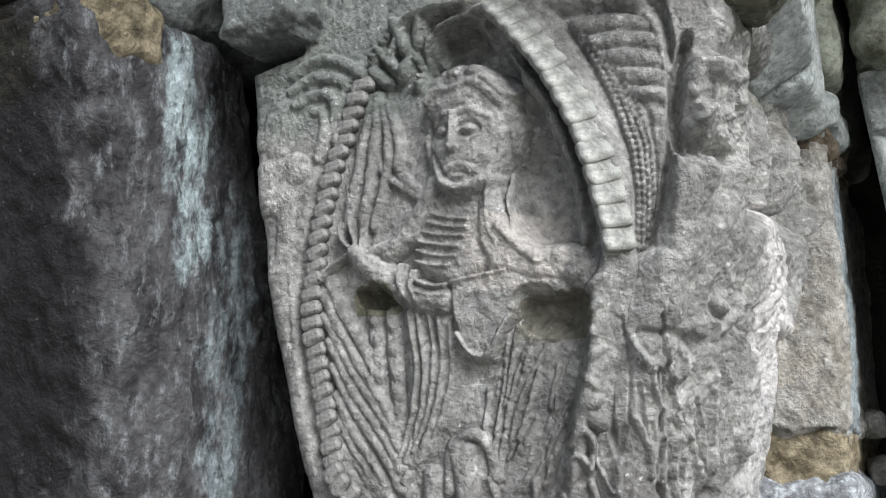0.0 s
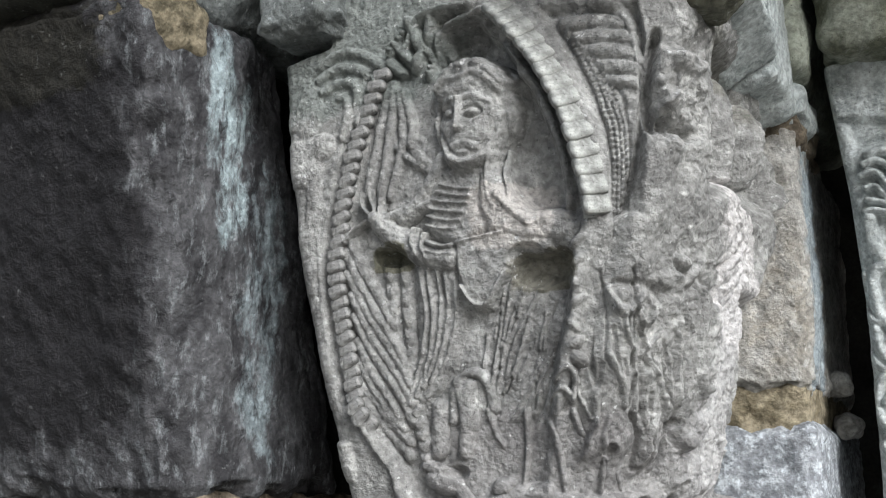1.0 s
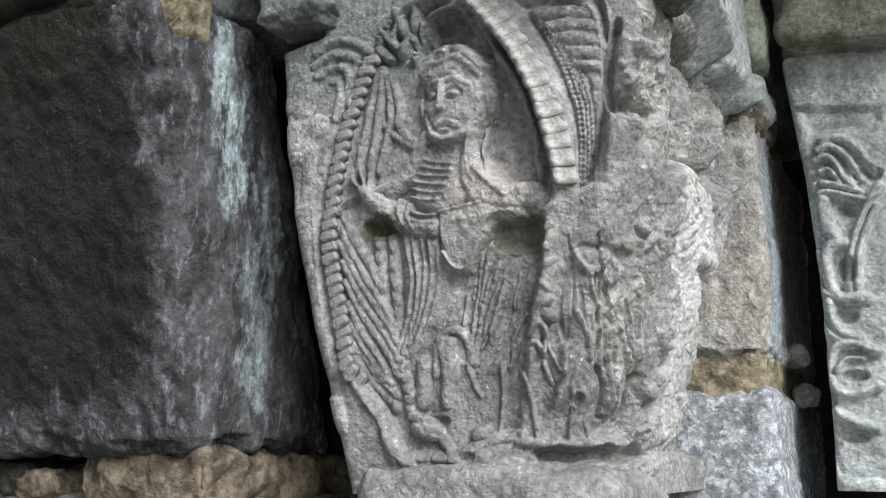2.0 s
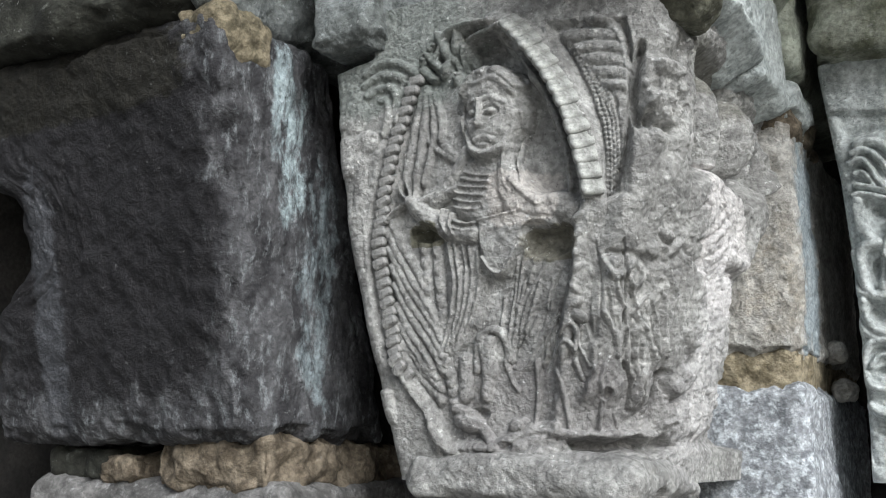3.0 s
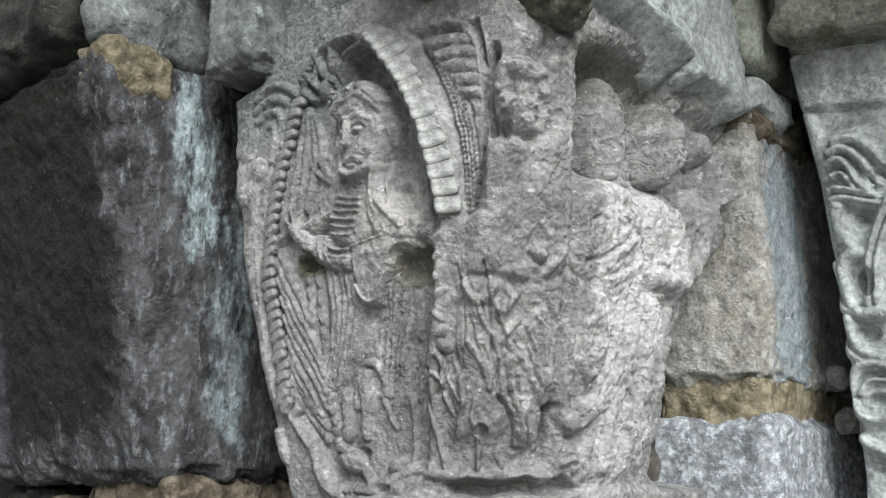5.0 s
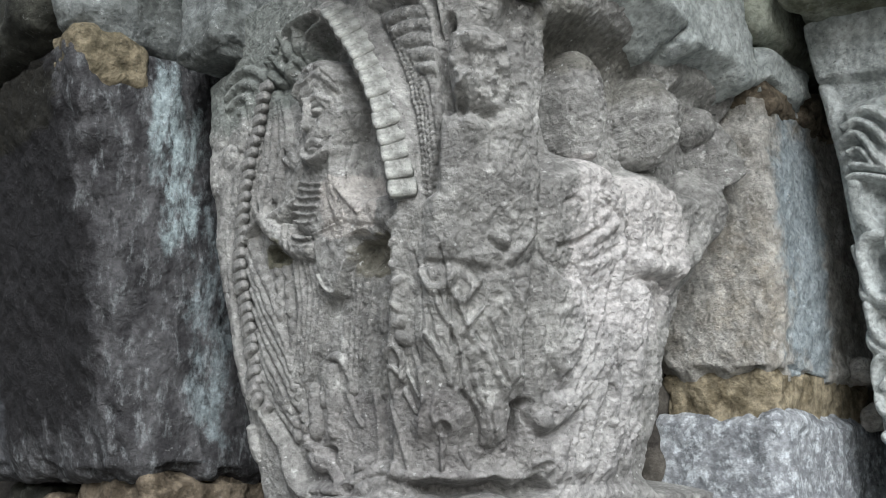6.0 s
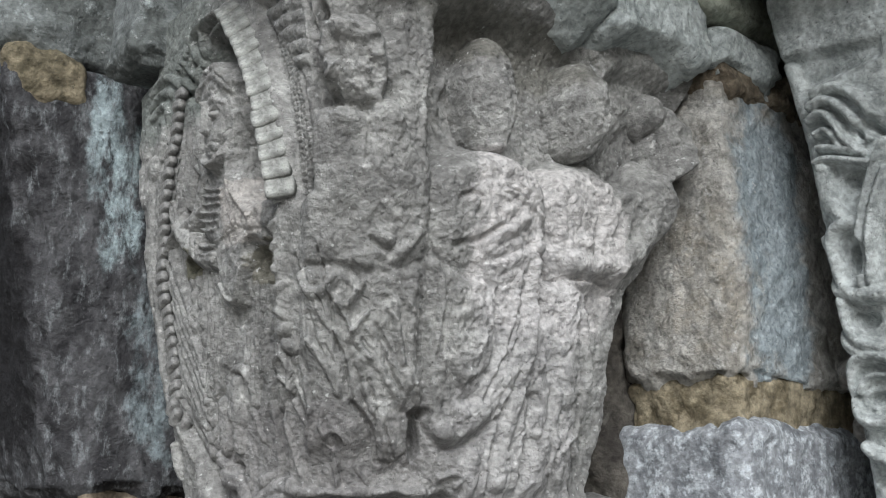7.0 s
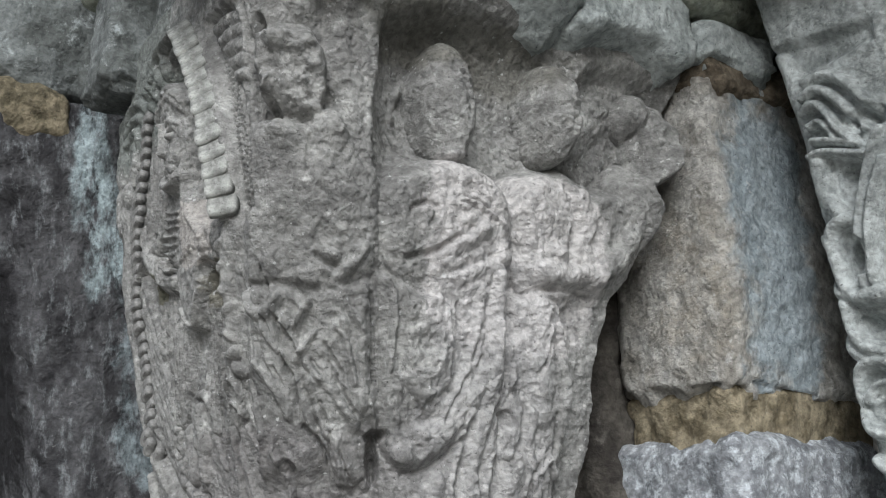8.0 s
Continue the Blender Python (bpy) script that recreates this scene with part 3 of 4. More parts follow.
angel.ridge([(270, 305), (264, 296), (266, 276), (272, 266)], 2.5, 12)
angel.ridge([(275, 307), (275, 290), (281, 274)], 2, 10)
angel.field([(225, 298), (221, 280), (221, 255), (245, 243), (269, 254), (278, 268), (267, 291), (257, 300)], 8, 5, to="raised")
angel.ridge([(230, 304), (224, 290), (213, 275), (202, 269)], 8, 10)
angel.ridge([(231, 286), (242, 283), (254, 281)], 2, 10.5)
angel.ridge([(228, 282), (241, 278), (254, 276)], 2, 10.5)
angel.ridge([(225, 277), (239, 273), (251, 272)], 2, 10.5)
angel.ridge([(223, 272), (236, 268), (249, 266)], 2, 10.5)
angel.ridge([(222, 267), (235, 262), (247, 261)], 2, 10.5)
angel.ridge([(221, 261), (233, 257), (244, 256)], 2, 10)
angel.ridge([(183, 266), (194, 257), (208, 248), (222, 240), (240, 237)], 9, 12)
angel.ridge([(183, 268), (202, 272), (223, 275)], 5, 10)
angel.ridge([(213, 259), (211, 249), (217, 241)], 2, 14)
angel.ridge([(221, 255), (219, 247), (225, 238)], 2, 14)
angel.ridge([(223, 249), (232, 245), (241, 245)], 2.2, 13)
angel.ridge([(221, 244), (232, 240), (243, 239)], 2.2, 13)
angel.dome((180, 269), 9, 7, 13, lean=-30)
angel.ridge([(177, 272), (168, 277), (166, 288)], 2, 10)
angel.ridge([(180, 273), (175, 282), (173, 290)], 2, 10)
angel.ridge([(183, 273), (182, 284), (183, 291)], 2, 10)
angel.ridge([(173, 269), (163, 263), (156, 255)], 2, 10)
angel.field([(257, 294), (269, 291), (279, 277), (294, 264), (325, 261), (330, 249), (326, 240), (293, 243), (269, 251), (259, 267)], 11, 6, to="raised")
angel.ridge([(273, 275), (286, 262), (299, 254)], 6, 13)
angel.field([(243, 248), (272, 253), (316, 247), (314, 237), (291, 235), (283, 225), (273, 204), (262, 203), (253, 213), (246, 231)], 9, 3, to="raised")
angel.ridge([(245, 246), (262, 249), (279, 250)], 2, 11)
angel.ridge([(251, 218), (261, 205), (272, 205), (283, 225)], 2.5, 11)
angel.ridge([(216, 233), (225, 203), (224, 171), (217, 146)], 2.6, 6)
angel.ridge([(222, 232), (230, 203), (230, 171), (222, 146)], 2.6, 6)
angel.ridge([(229, 232), (236, 203), (235, 174), (227, 152)], 2.4, 6)
angel.ridge([(236, 228), (241, 203), (240, 177), (232, 155)], 2.4, 6)
angel.ridge([(244, 224), (247, 202), (245, 177), (239, 162)], 2.4, 5.5)
angel.field([(213, 234), (246, 232), (252, 199), (248, 165), (232, 143), (213, 142), (222, 171)], 4, 4, to="raised")
angel.ridge([(251, 130), (249, 152), (257, 162), (270, 161), (277, 146), (279, 137)], 4, 4)
angel.ridge([(260, 152), (264, 127)], 6, 6)
angel.ridge([(240, 138), (241, 120), (242, 110)], 7, 6)
angel.ridge([(253, 155), (262, 133), (261, 110)], 6, 6)
angel.ridge([(221, 138), (229, 120), (233, 101)], 6, 6, hatch=8)
angel.dome((248, 89), 16, 8, 9, lean=-15)
angel.dome((294, 87), 12, 7, 7)
angel.ridge([(233, 101), (250, 95), (261, 83), (273, 70)], 5, 6)
# bottom rim
bell.ridge([(226, 69), (253, 72), (269, 70), (289, 77), (298, 83), (320, 86), (334, 84)], 5, 5)
bell.field([(347, 74), (368, 77), (402, 74), (430, 79), (448, 73), (473, 80), (492, 72), (459, 65), (425, 69), (383, 65), (354, 68)], -20, 3)
bell.ridge([(329, 82), (343, 80), (380, 79), (414, 81), (454, 81)], 4, 6)
bell.dome((275, 56), 12, 9, 6)
bell.dome((324, 57), 25, 14, 5)
# corner figure: broken head, shoulders, body and hanging sleeves
corner.field([(442, 381), (477, 392), (475, 370), (471, 316), (469, 269), (464, 233), (455, 232), (458, 277), (448, 318), (439, 348)], 7, 6, to="raised")
corner.field([(376, 301), (400, 304), (420, 302), (427, 313), (444, 313), (455, 299), (465, 279), (470, 258), (467, 237), (457, 218), (432, 207), (398, 206), (362, 214), (363, 240), (369, 273)], 9, 9, to="raised")
corner.field([(362, 217), (398, 213), (457, 218), (463, 209), (458, 174), (455, 139), (441, 132), (439, 104), (414, 99), (412, 116), (388, 107), (356, 104), (354, 156)], 8, 9, to="raised")
corner.field([(383, 352), (398, 357), (424, 357), (433, 346), (436, 322), (431, 309), (412, 309), (399, 312), (386, 318), (381, 334)], 14, 6, to="raised")
corner.field([(384, 351), (398, 356), (424, 356), (432, 345), (414, 337), (392, 340)], 18, 7, to="raised")
bell.groove([(379, 362), (374, 344), (375, 322), (381, 308)], 7, 14)
bell.groove([(384, 307), (404, 306), (422, 305)], 4, 4)
bell.dome((388, 308), 9, 6, 4, to="cuts")
bell.dome((440, 320), 6, 7, 6, lean=30, to="cuts")
bell.dome((384, 328), 5, 10, 6, to="cuts")
corner.boss((401, 295), 13, 10, 4)
corner.boss((440, 302), 12, 14, 5)
corner.boss((399, 349), 12, 7, 3)
corner.boss((427, 273), 18, 20, 2)
corner.boss((399, 259), 14, 16, 2)
corner.boss((443, 264), 12, 14, 2.5)
corner.boss((388, 226), 10, 9, 3)
corner.boss((410, 216), 10, 8, 3.5)
corner.boss((370, 206), 7, 6, 3)
corner.groove([(418, 302), (420, 289), (417, 276)], 3, 2.5)
corner.dome((434, 229), 8, 6, 14)
corner.groove([(419, 229), (425, 225), (434, 223)], 2.4, 3.5)
corner.swell([(424, 220), (438, 219), (448, 224), (457, 234)], 4, 3)
corner.swell([(358, 208), (366, 197), (378, 196), (387, 205)], 4, 6)
corner.swell([(385, 197), (393, 189), (402, 194), (410, 203)], 3.2, 5)
corner.swell([(373, 193), (377, 183), (386, 174)], 2.6, 4)
corner.swell([(389, 191), (395, 184), (399, 175)], 2.6, 4)
corner.swell([(396, 171), (405, 179), (413, 186)], 2.6, 3.5)
corner.swell([(404, 169), (416, 159), (430, 142), (438, 134)], 4, 4)
corner.swell([(365, 170), (378, 156), (386, 139)], 3.5, 4)
corner.swell([(373, 131), (369, 118), (380, 104), (380, 88)], 3, 4)
corner.swell([(408, 156), (421, 132), (425, 108)], 9, 4.5)
corner.swell([(448, 201), (449, 174), (444, 146)], 5, 3.5)
corner.swell([(436, 193), (437, 166), (443, 143)], 4, 3)
corner.swell([(359, 146), (363, 128), (358, 107)], 4, 3.5)
corner.swell([(393, 159), (400, 142), (402, 128)], 4, 3)
corner.groove([(395, 133), (412, 118), (413, 101)], 3, 6)
corner.groove([(413, 100), (429, 97), (439, 103)], 2.6, 5)
corner.groove([(459, 208), (459, 188), (456, 160)], 3, 5)
corner.groove([(366, 186), (369, 173), (377, 159)], 2.4, 3)
corner.groove([(386, 169), (394, 156), (391, 139)], 2.4, 3.5)
corner.groove([(422, 169), (429, 152), (438, 139)], 2.2, 3)
corner.groove([(362, 214), (390, 213), (418, 211)], 2.5, 2.5)
corner.groove([(349, 187), (352, 166), (359, 153)], 3, 4)
bell.dome((448, 114), 6, 15, 18, lean=-8, to="cuts")
bell.dome((453, 128), 10, 4, 13, lean=8, to="cuts")
# niches of the side
bell.field([(387, 360), (406, 298), (390, 227), (389, 157), (402, 77), (635, 78), (690, 236), (739, 377), (745, 470)], -8, 12)
bell.field([(561, 219), (571, 296), (643, 332), (750, 427), (737, 242), (635, 78), (557, 78)], -8, 10)
bell.field([(480, 372), (485, 385), (534, 401), (622, 408), (634, 390), (638, 356), (631, 322), (606, 311), (588, 300), (575, 286), (556, 299), (526, 304), (500, 298), (477, 280), (472, 311)], -13, 8)
bell.field([(488, 372), (494, 385), (534, 398), (622, 404), (630, 390), (634, 356), (625, 322), (606, 312), (588, 301), (575, 288), (556, 300), (526, 305), (503, 300), (487, 290), (484, 311)], -16, 17)
bell.field([(640, 382), (665, 398), (712, 398), (739, 382), (729, 347), (694, 321), (648, 299), (631, 316), (641, 353)], -16, 9)
# robed figure beside it
robed.dome((530, 343), 21, 43, 39, power=0.36)
robed.dome((522, 250), 54, 52, 13, power=0.45)
robed.field([(467, 218), (519, 219), (568, 236), (565, 199), (552, 160), (543, 121), (534, 83), (464, 82), (454, 101), (459, 140), (464, 174)], 8, 7, to="raised")
robed.field([(478, 205), (490, 212), (508, 214), (515, 207), (514, 179), (510, 158), (486, 144), (476, 161)], 14, 5, to="raised")
robed.boss((520, 256), 28, 26, 3)
robed.boss((500, 350), 8, 10, 3)
robed.boss((532, 316), 8, 10, 2.5)
robed.boss((510, 312), 7, 9, 2)
robed.boss((560, 244), 11, 9, 3.5)
robed.boss((482, 239), 9, 10, 2.5)
robed.boss((494, 148), 11, 9, 5)
robed.boss((467, 121), 14, 12, 6)
robed.boss((483, 130), 10, 7, 3)
robed.boss((497, 197), 9, 10, 2.5)
robed.boss((500, 174), 8, 9, 2.5)
robed.swell([(476, 266), (494, 284), (524, 292), (552, 286), (568, 270)], 12, 3)
robed.swell([(507, 233), (525, 244), (543, 255)], 5, 3.5)
robed.swell([(503, 226), (519, 233), (537, 240)], 4.5, 2.5)
robed.swell([(519, 223), (542, 234), (568, 243)], 5, 2.5)
robed.swell([(554, 228), (548, 189), (529, 154), (499, 126), (467, 115)], 8, 6)
robed.swell([(539, 218), (530, 180), (514, 149), (488, 131)], 5, 3.5)
robed.swell([(548, 197), (544, 159), (524, 121), (517, 87)], 7, 4.5)
robed.swell([(496, 105), (493, 83)], 6, 3.5)
robed.swell([(524, 143), (509, 113), (503, 84)], 3.5, 3.5)
robed.swell([(537, 121), (529, 87)], 5, 3.5)
robed.swell([(472, 217), (473, 196), (468, 168)], 3, 3.5)
robed.swell([(481, 221), (483, 204)], 2.6, 3)
robed.swell([(467, 89), (477, 93), (488, 90), (480, 85)], 2.4, 3)
robed.swell([(514, 362), (500, 343), (497, 319), (512, 302)], 4, 3)
robed.swell([(525, 272), (545, 267), (561, 259)], 3.5, 3)
robed.groove([(452, 126), (460, 114), (472, 108), (496, 112), (517, 127)], 2.6, 4.5)
robed.groove([(548, 159), (546, 148), (541, 136)], 1.6, 6)
robed.groove([(520, 209), (519, 179), (510, 156)], 2.4, 3.5)
robed.groove([(536, 196), (524, 165), (504, 138)], 2, 2.5)
robed.groove([(490, 261), (500, 266), (508, 261), (501, 252)], 2.6, 3.5)
robed.groove([(523, 273), (537, 273), (554, 264)], 2, 3)
robed.groove([(485, 232), (506, 238), (519, 247)], 2.4, 3)
robed.groove([(512, 106), (509, 83)], 2, 3)
robed.groove([(528, 362), (536, 353), (538, 333)], 2.4, 2)
robed.groove([(500, 335), (513, 335), (508, 321)], 3, 2.5)
bell.dome((554, 140), 6, 8, 9, to="cuts")
# second robed figure, arm bent
second.dome((615, 353), 18, 38, 45, power=0.36)
second.dome((600, 262), 34, 50, 15, power=0.45)
second.field([(600, 300), (640, 304), (676, 306), (699, 294), (692, 271), (668, 242), (645, 231), (609, 233)], 12, 10, to="raised")
second.field([(570, 220), (602, 223), (609, 220), (612, 188), (614, 156), (604, 124), (594, 100), (586, 82), (537, 82), (547, 122), (557, 168), (568, 199)], 12, 7, to="raised")
second.boss((592, 287), 16, 24, 4)
second.boss((609, 251), 9, 8, 4)
second.boss((672, 291), 12, 12, 3)
second.boss((559, 109), 9, 13, 5)
second.boss((621, 367), 9, 9, 3)
second.boss((599, 332), 8, 10, 3)
second.boss((626, 338), 7, 9, 2.5)
second.boss((588, 162), 10, 10, 3)
second.swell([(684, 284), (668, 260), (646, 240), (615, 237), (590, 237)], 9, 6)
second.swell([(589, 218), (588, 186), (582, 150)], 13, 5)
second.swell([(563, 199), (558, 164)], 5, 4)
second.swell([(549, 119), (561, 120), (568, 111), (563, 95)], 3, 4)
second.swell([(579, 110), (591, 121), (594, 107)], 3, 4)
second.swell([(605, 203), (608, 172), (601, 136)], 5, 3.5)
second.swell([(573, 146), (569, 122), (575, 92)], 6, 3.5)
second.swell([(585, 299), (581, 279), (584, 255)], 6, 3)
second.groove([(623, 297), (631, 275), (622, 257)], 6, 5)
second.groove([(570, 149), (567, 130), (552, 118)], 2.4, 4)
second.groove([(644, 294), (654, 279), (643, 261)], 6, 4)
second.groove([(597, 343), (607, 350), (620, 351)], 4, 2.5)
second.groove([(583, 224), (609, 231), (635, 229)], 3, 4)
second.groove([(598, 147), (593, 123), (588, 96)], 2.2, 3.5)
# small worn figure against the pier
third.dome((716, 345), 23, 40, 30, lean=8, power=0.45)
third.dome((699, 368), 19, 20, 25, power=0.7)
third.dome((692, 300), 26, 34, 20, power=0.4)
third.boss((722, 360), 10, 9, 3)
third.groove([(697, 352), (702, 334), (698, 318)], 5, 4)
# end of the side face
bell.field([(764, 430), (743, 391), (736, 356), (723, 323), (705, 308), (714, 296), (700, 271), (682, 240), (666, 226), (660, 208), (650, 183), (647, 157), (642, 131), (628, 100), (616, 76), (830, 76), (830, 430)], -80, 8)
# hollow under the left volute
bell.field([(51, 445), (126, 424), (131, 401), (109, 398), (94, 394), (71, 402)], -28, 4)
bell.ridge([(116, 278), (124, 242), (133, 207), (143, 166)], 3, 2)
bell.ridge([(132, 266), (138, 221), (149, 173), (160, 139)], 3, 2)
bell.dome((296, 234), 13, 9, 10, to="cuts")
# flutes of the outer strip and tool lines
bell.ridge([(113, 264), (121, 222), (132, 173), (147, 128)], 2.5, 2)
angel.groove([(220, 229), (228, 197), (226, 159)], 1.3, 1.6)
angel.groove([(232, 228), (238, 200), (234, 165)], 1.3, 1.6)
bell.groove([(283, 226), (278, 195), (274, 164)], 1.2, 1.4)
bell.groove([(317, 206), (307, 176), (299, 152)], 1.2, 1.4)
bell.groove([(275, 186), (287, 176), (303, 182)], 1.2, 1.2)
bell.groove([(350, 221), (360, 198), (362, 169)], 1.5, 2)
bell.ridge([(370, 187), (380, 164), (384, 140)], 2, 3)
bell.ridge([(386, 210), (398, 181), (399, 152)], 2, 3)
bell.ridge([(403, 221), (416, 193), (419, 158)], 2.5, 3)
bell.groove([(376, 221), (383, 192), (386, 164)], 2, 4)
# ragged chips round the foot
bell.dome((256, 96), 9, 5, 6, to="cuts")
bell.dome((380, 110), 7, 5, 7, to="cuts")
bell.dome((284, 70), 8, 4, 6, to="cuts")
bell.ridge([(171, 112), (179, 92), (174, 73)], 4, 5)
bell.ridge([(303, 136), (311, 110), (311, 88)], 3, 4)
bell.ridge([(323, 131), (338, 110), (348, 84)], 3, 4)
bell.ridge([(344, 135), (360, 114), (368, 131)], 3, 5)
bell.ridge([(369, 127), (379, 102), (379, 84)], 3, 5)
bell.dome((392, 308), 7, 8, 12, to="cuts")
bell.dome((388, 336), 10, 16, 6, to="cuts")
# long pale scratches
bell.ridge([(282, 223), (279, 202), (277, 177), (276, 152)], 1.6, 3.0)
bell.ridge([(286, 221), (282, 199), (280, 177)], 1.3, 2.4)
bell.ridge([(299, 198), (294, 174), (290, 158)], 1.6, 3.0)
bell.ridge([(320, 170), (308, 149), (302, 137)], 1.3, 2.4)
bell.ridge([(276, 140), (280, 127)], 1.6, 3.0)
bell.ridge([(291, 226), (283, 208)], 1.3, 2.4)
bell.ridge([(269, 187), (269, 165)], 1.6, 3.0)
bell.ridge([(310, 200), (307, 176)], 1.3, 2.4)
corner.swell([(348, 164), (341, 152), (358, 131)], 1.6, 3.0)
corner.swell([(376, 196), (385, 176)], 1.3, 2.4)
corner.swell([(403, 205), (398, 185)], 1.6, 3.0)
bell.ridge([(283, 183), (281, 164)], 1.3, 2.4)
bell.ridge([(294, 213), (290, 198)], 1.6, 3.0)
# chisel marks and flakes
bell.groove([(306, 154), (309, 138)], 1.7, 1.8)
bell.groove([(283, 209), (277, 200)], 1.3, 1.1)
bell.ridge([(287, 155), (284, 148)], 1.1, 1.8)
bell.groove([(281, 164), (274, 159)], 1.2, 1.2)
bell.groove([(325, 144), (322, 128)], 1.1, 2.0)
bell.ridge([(286, 137), (283, 131)], 1.1, 1.1)
bell.ridge([(275, 190), (274, 184)], 1.1, 1.4)
bell.groove([(290, 158), (285, 147)], 1.0, 2.0)
bell.ridge([(276, 154), (278, 148)], 1.3, 1.6)
bell.groove([(270, 210), (265, 194)], 1.1, 1.2)
bell.ridge([(314, 176), (313, 161)], 1.6, 1.1)
bell.groove([(313, 150), (315, 144)], 1.2, 1.5)
bell.groove([(289, 201), (285, 188)], 1.2, 1.3)
bell.ridge([(279, 207), (273, 194)], 1.1, 1.0)
bell.ridge([(323, 170), (320, 162)], 1.7, 1.5)
bell.ridge([(292, 209), (294, 203)], 1.3, 1.2)
bell.ridge([(323, 168), (317, 153)], 1.1, 1.4)
bell.groove([(283, 146), (279, 135)], 1.8, 1.5)
bell.ridge([(299, 155), (297, 147)], 1.7, 1.1)
bell.ridge([(315, 171), (310, 155)], 1.1, 1.5)
bell.ridge([(300, 170), (297, 164)], 1.6, 1.7)
bell.ridge([(310, 184), (311, 175)], 1.2, 2.0)
bell.groove([(312, 138), (309, 130)], 1.4, 1.8)
bell.ridge([(288, 191), (284, 181)], 1.3, 1.6)
bell.ridge([(312, 148), (310, 133)], 1.8, 2.0)
bell.ridge([(299, 171), (294, 156)], 1.2, 1.1)
corner.swell([(432, 162), (437, 144)], 2.9, 2.2)
corner.groove([(424, 119), (429, 103)], 2.0, 2.5)
corner.swell([(429, 190), (437, 182)], 1.7, 2.3)
corner.groove([(389, 204), (385, 194)], 2.5, 2.4)
corner.groove([(407, 170), (414, 163)], 2.1, 3.0)
corner.groove([(360, 164), (359, 152)], 2.9, 2.4)
corner.swell([(460, 147), (460, 137)], 2.2, 2.5)
corner.swell([(457, 115), (459, 97)], 2.6, 2.3)
corner.groove([(378, 166), (382, 158)], 2.8, 2.1)
corner.swell([(455, 214), (452, 200)], 2.6, 2.1)
corner.swell([(451, 145), (453, 126)], 2.2, 3.2)
corner.swell([(396, 96), (408, 82)], 3.0, 2.0)
corner.swell([(392, 208), (405, 198)], 1.9, 1.5)
corner.groove([(426, 96), (425, 90)], 3.2, 1.5)
corner.groove([(419, 179), (431, 163)], 2.5, 2.9)
corner.swell([(438, 178), (441, 159)], 2.8, 2.5)
corner.swell([(441, 198), (449, 189)], 2.9, 2.5)
corner.swell([(440, 209), (441, 194)], 1.9, 1.5)
corner.groove([(417, 130), (413, 115)], 1.6, 2.8)
corner.swell([(406, 143), (413, 129)], 3.2, 2.9)
corner.swell([(409, 130), (416, 112)], 3.2, 1.6)
corner.swell([(446, 129), (449, 119)], 3.3, 1.7)
corner.groove([(411, 146), (415, 136)], 2.4, 2.4)
corner.groove([(361, 124), (360, 117)], 2.9, 1.5)
corner.groove([(432, 94), (445, 79)], 1.8, 1.7)
corner.swell([(423, 113), (417, 95)], 2.9, 2.2)
corner.groove([(383, 189), (393, 182)], 1.7, 1.7)
corner.swell([(405, 202), (400, 189)], 2.4, 2.6)
corner.swell([(365, 201), (372, 188)], 3.4, 2.1)
corner.swell([(363, 129), (358, 114)], 2.2, 3.1)
robed.swell([(535, 182), (522, 166)], 2.0, 1.4)
robed.groove([(495, 161), (493, 147)], 2.2, 1.3)
second.groove([(551, 199), (538, 176)], 1.9, 1.8)
second.swell([(593, 202), (586, 180)], 1.5, 1.4)
second.swell([(589, 130), (576, 116)], 2.4, 1.4)
robed.swell([(545, 167), (533, 149)], 2.4, 1.7)
second.swell([(558, 167), (547, 144)], 2.0, 2.0)
robed.groove([(537, 120), (528, 108)], 1.6, 1.5)
robed.swell([(525, 97), (521, 80)], 2.0, 2.4)
robed.groove([(544, 158), (537, 145)], 2.2, 1.3)
second.groove([(576, 107), (568, 85)], 1.7, 1.4)
robed.swell([(502, 177), (496, 165)], 1.8, 1.3)
robed.swell([(470, 149), (470, 136)], 1.7, 2.1)
second.groove([(560, 191), (547, 179)], 2.2, 2.1)
second.swell([(583, 127), (579, 112)], 1.7, 2.2)
second.groove([(558, 191), (546, 167)], 2.2, 1.8)
second.swell([(595, 215), (578, 187)], 1.6, 1.2)
second.groove([(572, 110), (566, 81)], 1.7, 2.3)
robed.swell([(478, 148), (475, 127)], 1.9, 1.3)
robed.groove([(498, 157), (489, 145)], 2.5, 1.5)
second.swell([(553, 133), (541, 117)], 2.3, 1.3)
second.groove([(596, 195), (580, 169)], 1.9, 1.7)

wear = (1.0 * rough(flat, 0.03, 3, 51) + 0.75 * rough(flat, 0.010, 3, 52, 0.5)).reshape(A.shape)
broken = np.clip((A - 375) / 50, 0, 1) * np.clip((Z - 50) / 50, 0, 1)
crumbs = rough(flat, 0.016, 4, 53, 0.7).reshape(A.shape)
wear = wear * (0.8 + 0.6 * broken) - 1.7 * broken * np.clip(crumbs - 0.15, 0, 1) + 0.9 * broken * np.clip(-crumbs - 0.25, 0, 1)
flakes = np.abs(rough(flat, 0.007, 3, 55, 0.7)).reshape(A.shape)
bedding = rough(flat * np.array([1, 1, 3.5]), 0.02, 4, 59, 0.65).reshape(A.shape)
wear = wear + (0.7 + 0.3 * broken) * (0.45 - flakes) + 0.6 * broken * bedding
snapped = np.exp(-((A - 412) / 30) ** 4 - ((Z - 322) / 15) ** 4)
wear = wear + 3.5 * snapped * rough(flat, 0.011, 4, 63, 0.7).reshape(A.shape) - 1.5 * snapped
base = bell.ground - bell.cuts


